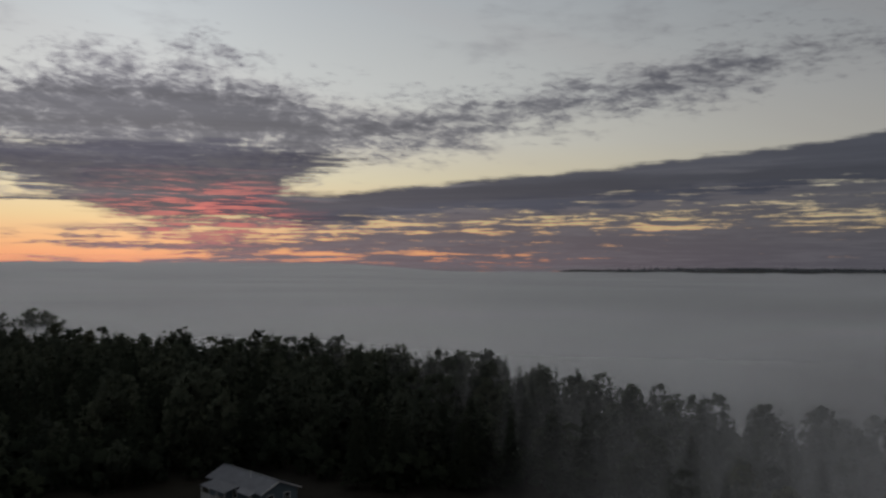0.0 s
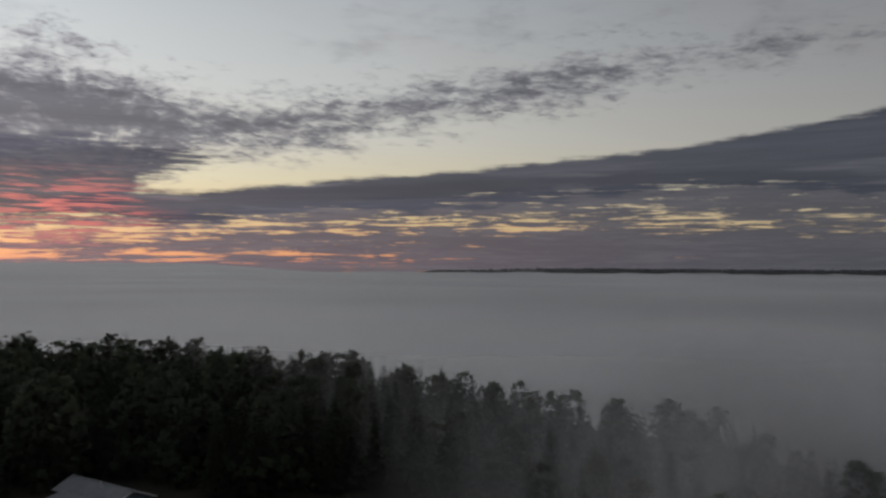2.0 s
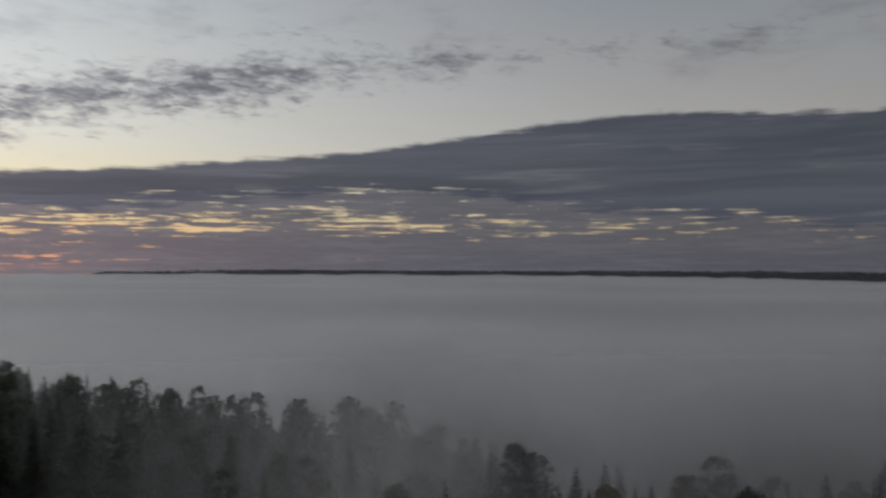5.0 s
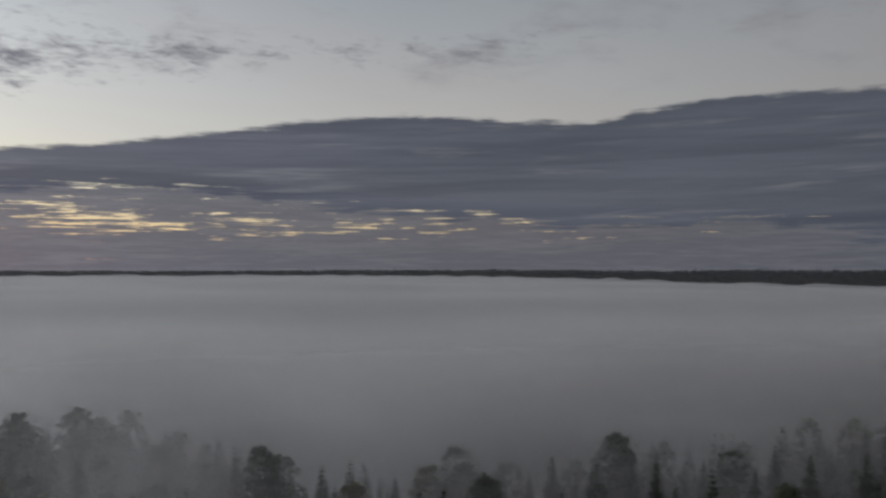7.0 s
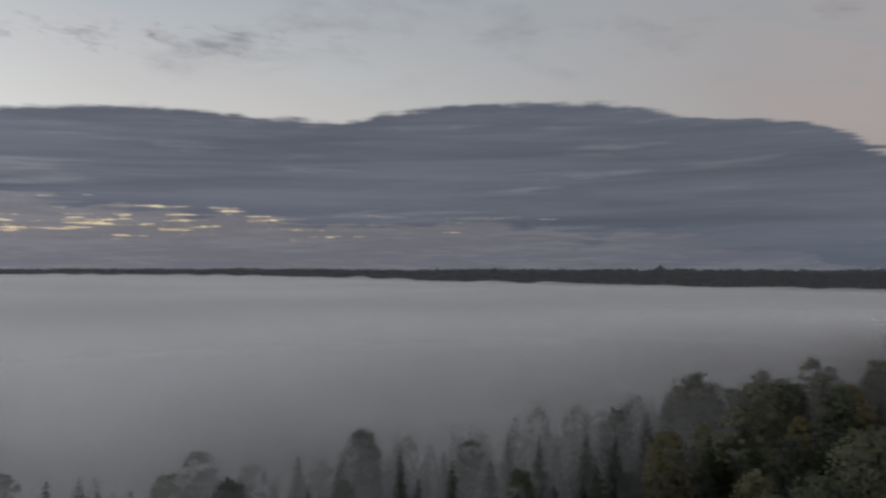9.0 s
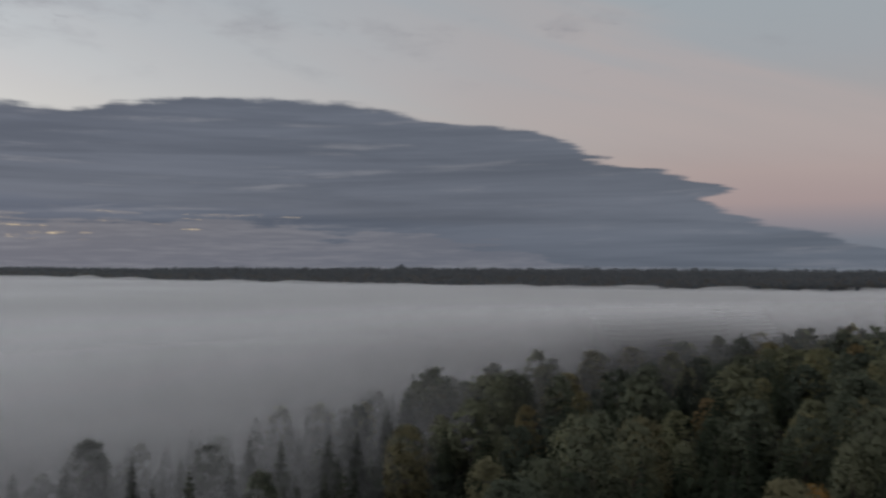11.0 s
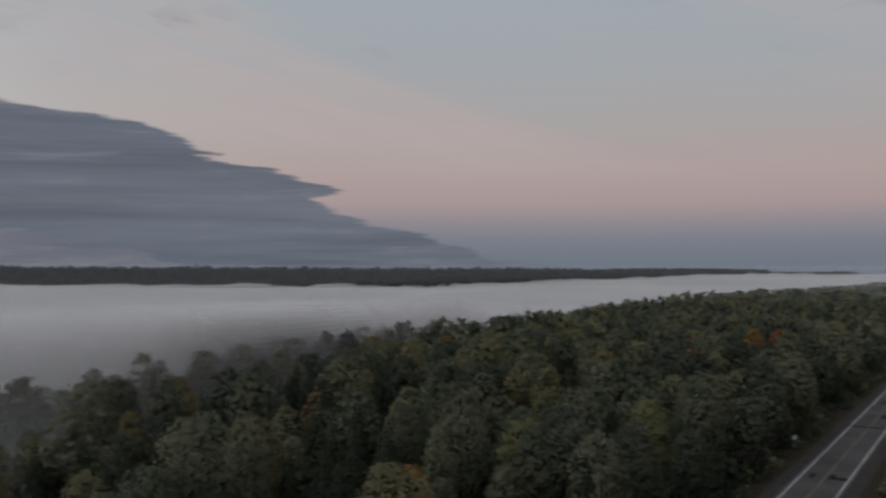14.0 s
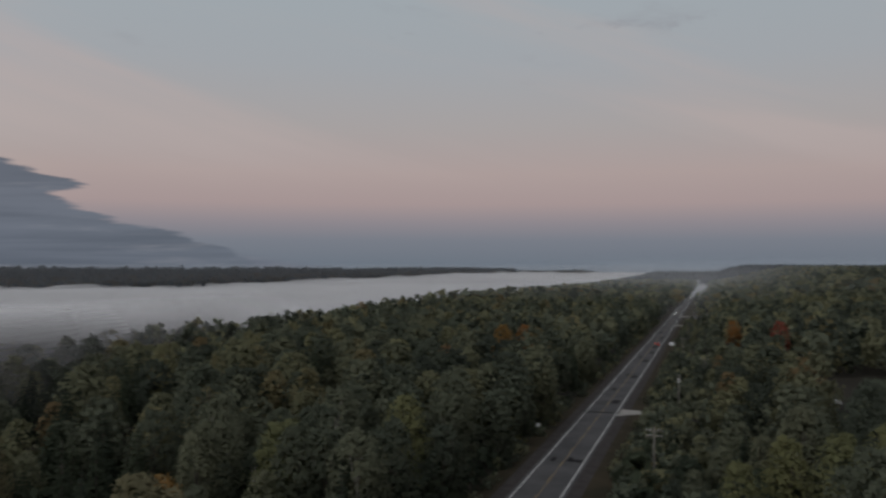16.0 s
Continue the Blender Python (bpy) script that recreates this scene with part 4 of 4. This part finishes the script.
def driveway(u, v_end, width):
    bm = bmesh.new()
    rows = []
    for k in range(7):
        v = ROAD_V - 4.0 + (v_end - ROAD_V + 4.0) * k / 6
        w = width * (1 + 1.6 * (1 - k / 6) ** 3) / 2
        row = []
        for side in (-w, w):
            x, y = from_uv(u + side + 0.5 * k, v)
            row.append(bm.verts.new((x, y, max(float(height(x, y)), float(height(*from_uv(u, ROAD_V)))) + 0.16 - 0.005 * k)))
        rows.append(row)
    for a, b in zip(rows, rows[1:]):
        bm.faces.new((a[0], a[1], b[1], b[0]))
    bmesh.ops.recalc_face_normals(bm, faces=bm.faces)
    return tagged(part("driveway", bm, gravel_pale), "pale gravel driveway joining the highway", "driveway", kind="structure")


gravel_pale = material("pale_gravel", (0.20, 0.19, 0.175), (0.32, 0.31, 0.29), 0.6, 1.0, 0, 0.4, 20)
driveway(204, 9.0, 4.0)
driveway(568, 4.0, 5.0)
driveway(690, 2.0, 5.0)


# ---- utility poles ----
def utility_pole(m, tall, arms, can):
    ob = thing("utility_pole", m, "weathered wooden utility pole beside the highway" + (" with a grey transformer" if can else ""), "utility pole", "poles along the highway")
    part("pole", tube([(0, 0, -0.6), (0, 0, tall * 0.5), (0, 0, tall)], [0.17, 0.145, 0.11], 10), pole_wood, ob, smooth_faces=True)
    for z in arms:
        arm = part("crossarm", boxes(((-0.06, -1.2, z - 0.06), (0.06, 1.2, z + 0.06)), bevel=0.01), pole_wood, ob)
        for y in (-1.08, -0.55, 0.55, 1.08):
            part("insulator", tube([(0, y, z + 0.06), (0, y, z + 0.12), (0, y, z + 0.16), (0, y, z + 0.24)], [0.02, 0.05, 0.065, 0.03], 8), plastic_white, arm, "pale ceramic insulator", True)
    if can:
        part("transformer", tube([(0.32, 0, tall - 2.0), (0.32, 0, tall - 1.95), (0.32, 0, tall - 1.1), (0.32, 0, tall - 1.0), (0.32, 0, tall - 0.92)], [0.20, 0.26, 0.26, 0.22, 0.05], 14), plastic_white, ob, "light grey transformer can", True)
        for z in (tall - 1.6, tall - 1.3):
            part("bracket", boxes(((0.0, -0.05, z), (0.3, 0.05, z + 0.1))), dark_trim, ob)
    return ob


utility_pole(on_land(132, 7.6), 9.6, (8.9, 8.1), False)
utility_pole(on_land(205, 6.3), 9.4, (), True)
utility_pole(on_land(258, 0.8), 8.6, (8.2,), False)
utility_pole(on_land(330, 8.6), 9.2, (8.7,), False)
utility_pole(on_land(430, 8.8), 9.2, (8.7,), False)
utility_pole(on_land(560, 8.0), 9.2, (8.7,), False)


# ---- roadside signs and boxes ----
def sign(m, wide, tall, lift, label):
    ob = thing("road_sign", m, label, "road sign")
    for y in ((-wide / 3, wide / 3) if wide > 1 else (0,)):
        part("post", boxes(((-0.05, y - 0.05, -0.4), (0.05, y + 0.05, lift + tall * 0.8)), bevel=0.01), pole_wood, ob)
    board = part("board", boxes(((-0.09, -wide / 2, lift), (-0.055, wide / 2, lift + tall)), bevel=0.012), plastic_white, ob, "white enamelled board")
    part("edging", boxes(((-0.098, -wide / 2 + 0.03, lift + 0.03), (-0.092, wide / 2 - 0.03, lift + 0.06)), ((-0.098, -wide / 2 + 0.03, lift + tall - 0.06), (-0.092, wide / 2 - 0.03, lift + tall - 0.03))), dark_trim, board)
    return ob


sign(on_land(172, ROAD_V + 9.0), 0.75, 0.75, 1.5, "small white sign on a wooden post in the grass verge")
sign(on_land(398, ROAD_V - 8.4), 2.3, 1.3, 0.9, "white roadside board on two wooden posts")


def tank(m):
    ob = thing("gas_tank", m, "white rounded gas tank in a rough meadow", "tank")
    n = 9
    pts = [(-1.15 + 0.28 * (1 - math.cos(math.pi / 2 * k / 4)) - 0.0, 0, 0.85) for k in range(5)] + [(1.15 - 0.28 * (1 - math.sin(math.pi / 2 * k / 4)), 0, 0.85) for k in range(4, -1, -1)][::-1]
    pts = sorted(pts)
    rad = [0.5 * math.sqrt(max(0.02, 1 - max(0, (abs(p[0]) - 0.87) / 0.29) ** 2)) for p in pts]
    part("shell", tube(pts, rad, 16), plastic_white, ob, smooth_faces=True)
    for x in (-0.65, 0.65):
        part("foot", boxes(((x - 0.1, -0.35, -0.1), (x + 0.1, 0.35, 0.45)), bevel=0.02), gravel_mat, ob, "concrete foot")
    part("lid", tube([(0, 0, 1.3), (0, 0, 1.42), (0, 0, 1.48)], [0.18, 0.17, 0.08], 12), dark_trim, ob, smooth_faces=True)
    return ob


tank(on_land(232, -30.4, 60))


# ---- vehicles ----
def car(name, m, paint, label, lights_on="", high=1.0):
    """x points forward; the profile of body and cabin drawn out across, wheels, lamps and glass as parts."""
    ob = thing(name, m, label, "car")
    low = [(-2.2, 0.32), (-2.25, 0.62), (-2.15, 0.92 * high), (-1.4, 0.98 * high), (1.0, 0.98 * high), (2.05, 0.80), (2.22, 0.58), (2.15, 0.32)]
    body = prism(low, 1.72)
    bmesh.ops.translate(body, vec=(0, -0.86, 0), verts=body.verts)
    bmesh.ops.bevel(body, geom=body.edges[:], offset=0.07, segments=2, affect="EDGES")
    part("body", body, paint, ob)
    cab = bmesh.new()
    rows = [((-1.75, 0.96 * high), (0.95, 0.96 * high), 0.80), ((-1.25, 1.46 * high), (0.15, 1.46 * high), 0.62)]
    rings = [[cab.verts.new((x, y, z)) for x, y in ((a[0], -w), (b[0], -w), (b[0], w), (a[0], w))] for a, b, w in rows for z in (a[1],)]
    for k in range(4):
        cab.faces.new((rings[0][k], rings[0][(k + 1) % 4], rings[1][(k + 1) % 4], rings[1][k]))
    cab.faces.new(rings[1])
    cab.faces.new(rings[0][::-1])
    bmesh.ops.bevel(cab, geom=cab.edges[:], offset=0.05, segments=2, affect="EDGES")
    part("cabin_glass", cab, glass, ob, "dark cabin windows")
    part("roof", boxes(((-1.22, -0.6, 1.45 * high), (0.12, 0.6, 1.50 * high)), bevel=0.03), paint, ob)
    for x in (-1.38, 1.38):
        for y in (-0.80, 0.80):
            w = part("wheel", tube([(x, y - 0.10, 0.32), (x, y - 0.08, 0.32), (x, y + 0.08, 0.32), (x, y + 0.10, 0.32)], [0.28, 0.32, 0.32, 0.28], 16), rubber, ob)
            part("rim", tube([(x, y - 0.106, 0.32), (x, y + 0.106, 0.32)], [0.18, 0.18], 12), plastic_white, w)
    for y in (-0.62, 0.62):
        part("headlight", boxes(((2.12, y - 0.18, 0.60), (2.27, y + 0.18, 0.76)), bevel=0.03), headlamp if lights_on == "front" else plastic_white, ob)
        part("tail_light", boxes(((-2.29, y - 0.17, 0.66), (-2.16, y + 0.17, 0.84)), bevel=0.03), taillamp if lights_on == "rear" else red_paint, ob)
    for x in (-2.25, 2.17):
        part("bumper", boxes(((x - 0.07, -0.84, 0.34), (x + 0.10, 0.84, 0.52)), bevel=0.03), dark_trim, ob)
    return ob


def on_road(u, off, turn):
    x, y = from_uv(u, ROAD_V + off)
    return pose(x, y, float(height(*from_uv(u, ROAD_V))) + 0.14, 0, math.degrees(math.atan(-FALL)) * (1 if turn == 0 else -1), 90 - ROAD_AZ + turn)


car("car", on_road(405, -1.75, 0), red_paint, "red car with lit tail lamps driving on the highway", "rear")
car("car", on_road(735, 1.75, 180), grey_paint, "car with lit headlights coming along the highway", "front")
car("car", on_road(1250, 1.75, 180), grey_paint, "distant car with lit headlights on the highway", "front")
car("car", on_land(745, ROAD_V + 12.5, 70), white_paint, "pale car parked beside the highway")


def trailer(m):
    ob = thing("box_trailer", m, "white box trailer parked beside a gravel driveway", "trailer")
    part("body", boxes(((-2.2, -1.0, 0.6), (2.2, 1.0, 2.7)), bevel=0.06), plastic_white, ob)
    part("tow_bar", boxes(((2.2, -0.06, 0.5), (3.3, 0.06, 0.62)), bevel=0.01), dark_trim, ob)
    for x in (-0.4, 0.4):
        for y in (-1.02, 1.02):
            part("wheel", tube([(x, y - 0.1, 0.36), (x, y + 0.1, 0.36)], [0.36, 0.36], 14), rubber, ob)
    part("door", boxes(((-2.24, -0.9, 0.7), (-2.2, 0.9, 2.6)), bevel=0.01), white_trim, ob)
    return ob


trailer(on_land(700, 2.0, 80))

# ---- the house ----
HOUSE_AT = (-22.5, 119.0)
house = thing("house", pose(HOUSE_AT[0], HOUSE_AT[1], float(height(*HOUSE_AT)), 0, 0, 135.4), "blue-grey sided bungalow with a pale metal roof and porch", "house")
LONG, WIDE_L, WIDE_R, EAVE, RIDGE = 13.5, 2.6, 3.2, 2.85, 4.1


def slab(corners, thick):
    """A sloping board with four top corners."""
    bm = bmesh.new()
    top = [bm.verts.new(c) for c in corners]
    low = [bm.verts.new((c[0], c[1], c[2] - thick)) for c in corners]
    bm.faces.new(top)
    bm.faces.new(low[::-1])
    for k in range(4):
        bm.faces.new((top[(k + 1) % 4], top[k], low[k], low[(k + 1) % 4]))
    bmesh.ops.recalc_face_normals(bm, faces=bm.faces)
    return bm


def gable_wall(x, thick=0.15):
    bm = bmesh.new()
    pts = [(-WIDE_R, -0.1), (WIDE_L, -0.1), (WIDE_L, EAVE), (0, RIDGE - 0.12), (-WIDE_R, EAVE)]
    a = [bm.verts.new((x, y, z)) for y, z in pts]
    b = [bm.verts.new((x + thick, y, z)) for y, z in pts]
    bm.faces.new(a)
    bm.faces.new(b[::-1])
    for k in range(5):
        bm.faces.new((a[(k + 1) % 5], a[k], b[k], b[(k + 1) % 5]))
    bmesh.ops.recalc_face_normals(bm, faces=bm.faces)
    return bm


part("foundation", boxes(((0.05, -WIDE_R + 0.05, -0.6), (LONG - 0.05, WIDE_L - 0.05, 0.25))), gravel_mat, house, "concrete foundation")
gable_near = part("wall", gable_wall(0.0), siding, house)
part("wall", gable_wall(LONG - 0.15), siding, house)
wall_left = part("wall", boxes(((0.15, WIDE_L - 0.15, -0.1), (LONG - 0.15, WIDE_L, EAVE))), siding, house)
part("wall", boxes(((0.15, -WIDE_R, -0.1), (LONG - 0.15, -WIDE_R + 0.15, EAVE))), siding, house)
for k in range(9):
    z = 0.3 + k * 0.28
    part("clapboard", boxes(((-0.014, -WIDE_R, z), (-0.002, WIDE_L, z + 0.25)), bevel=0.003), siding, gable_near)
for sgn, wide in ((1, WIDE_L), (-1, WIDE_R)):
    drop = (RIDGE - EAVE) / wide
    out = wide + 0.45
    top = [(-0.4, 0, RIDGE), (LONG + 0.4, 0, RIDGE), (LONG + 0.4, sgn * out, RIDGE - drop * out), (-0.4, sgn * out, RIDGE - drop * out)]
    r = part("roof", slab(top, 0.10), metal_roof, house, "pale grey metal roofing")
    for k in range(18):
        x = -0.3 + k * (LONG + 0.6) / 17
        part("seam", slab([(x, 0, RIDGE + 0.03), (x + 0.05, 0, RIDGE + 0.03), (x + 0.05, sgn * out, RIDGE - drop * out + 0.03), (x, sgn * out, RIDGE - drop * out + 0.03)], 0.04), metal_roof, r)
    part("fascia", slab([(-0.44, 0, RIDGE + 0.01), (-0.40, 0, RIDGE + 0.01), (-0.40, sgn * out, RIDGE - drop * out + 0.01), (-0.44, sgn * out, RIDGE - drop * out + 0.01)], 0.18), white_trim, house, "white fascia board")
part("ridge_cap", boxes(((-0.42, -0.12, RIDGE - 0.02), (LONG + 0.42, 0.12, RIDGE + 0.045)), bevel=0.02), metal_roof, house)
part("vent_pipe", tube([(5.6, 0.8, RIDGE - 0.6), (5.6, 0.8, RIDGE + 0.45)], [0.07, 0.07], 10), white_trim, house, "white roof vent pipe")
# covered porch along the rear half of the long side
porch = part("porch_roof", slab([(5.2, WIDE_L + 0.2, EAVE - 0.05), (11.6, WIDE_L + 0.2, EAVE - 0.05), (11.6, WIDE_L + 2.7, EAVE - 0.55), (5.2, WIDE_L + 2.7, EAVE - 0.55)], 0.10), metal_roof, house, "low metal porch roof")
for k in range(9):
    x = 5.3 + k * 6.2 / 8
    part("seam", slab([(x, WIDE_L + 0.2, EAVE - 0.02), (x + 0.05, WIDE_L + 0.2, EAVE - 0.02), (x + 0.05, WIDE_L + 2.7, EAVE - 0.52), (x, WIDE_L + 2.7, EAVE - 0.52)], 0.04), metal_roof, porch)
part("porch_deck", boxes(((5.2, WIDE_L, 0.25), (11.6, WIDE_L + 2.6, 0.40)), ((5.3, WIDE_L + 0.1, -0.4), (5.5, WIDE_L + 2.5, 0.25)), ((11.3, WIDE_L + 0.1, -0.4), (11.5, WIDE_L + 2.5, 0.25))), deck_wood, house, "wooden porch deck")
for x in (5.35, 7.4, 9.4, 11.45):
    part("porch_post", boxes(((x - 0.06, WIDE_L + 2.38, 0.4), (x + 0.06, WIDE_L + 2.5, EAVE - 0.58)), bevel=0.01), white_trim, house, "white porch post")
rail = part("porch_rail", boxes(((5.35, WIDE_L + 2.41, 1.28), (11.45, WIDE_L + 2.48, 1.35)), ((5.35, WIDE_L + 2.41, 0.55), (11.45, WIDE_L + 2.48, 0.60))), white_trim, house, "white porch railing")
baluster = bmesh.new()
box(baluster, (-0.02, -0.02, 0.58), (0.02, 0.02, 1.30))
first = part("baluster", baluster, white_trim, rail)
first.location = (5.5, WIDE_L + 2.445, 0)
for k in range(1, 44):
    b = new("baluster", first.data)
    b.parent, b.location = rail, (5.5 + k * 0.138, WIDE_L + 2.445, 0)
# entry roof over the recessed side door nearer the gable end
part("entry_roof", slab([(1.0, WIDE_L + 0.2, EAVE - 0.02), (4.6, WIDE_L + 0.2, EAVE - 0.02), (4.6, WIDE_L + 1.3, EAVE - 0.42), (1.0, WIDE_L + 1.3, EAVE - 0.42)], 0.10), metal_roof, house, "small metal entry roof")
part("step", boxes(((2.0, WIDE_L, -0.3), (3.6, WIDE_L + 1.0, 0.30)), ((2.1, WIDE_L + 1.0, -0.3), (3.5, WIDE_L + 1.35, 0.12)), bevel=0.02), deck_wood, house)


def house_window(x, y, z, w, h, along):
    """A white-framed window on the wall; along: the wall runs along x or y."""
    def turn(lo, hi):
        if along == "y":
            return (x - hi[1], y + lo[0], z + lo[2]), (x - lo[1], y + hi[0], z + hi[2])
        return (x + lo[0], y + lo[1], z + lo[2]), (x + hi[0], y + hi[1], z + hi[2])
    f = [turn(*s) for s in (((-w / 2 - 0.1, 0.0, -0.1), (-w / 2, 0.05, h + 0.1)), ((w / 2, 0.0, -0.1), (w / 2 + 0.1, 0.05, h + 0.1)), ((-w / 2, 0.0, h), (w / 2, 0.05, h + 0.1)), ((-w / 2, 0.0, -0.1), (w / 2, 0.05, 0)), ((-w / 2, 0.0, h / 2 - 0.03), (w / 2, 0.04, h / 2 + 0.03)))]
    ob = part("window", boxes(*f), white_trim, house, "white-framed sash window")
    for lo, hi in (((-w / 2, 0.005, 0.0), (w / 2, 0.02, h / 2 - 0.03)), ((-w / 2, 0.005, h / 2 + 0.03), (w / 2, 0.02, h))):
        part("pane", boxes(turn(lo, hi)), glass, ob)
    return ob


house_window(-0.016, 1.2, 0.95, 0.85, 1.25, "y")
house_window(-0.016, -1.5, 0.95, 0.85, 1.25, "y")
house_window(6.6, WIDE_L, 1.0, 0.9, 1.1, "x")
house_window(10.2, WIDE_L, 1.0, 0.9, 1.1, "x")
door = part("door", boxes(((2.35, WIDE_L, 0.30), (3.25, WIDE_L + 0.05, 2.32)), bevel=0.01), white_trim, house, "white panelled side door")
part("door_handle", tube([(3.12, WIDE_L + 0.05, 1.3), (3.12, WIDE_L + 0.11, 1.3)], [0.03, 0.04], 8), dark_trim, door)
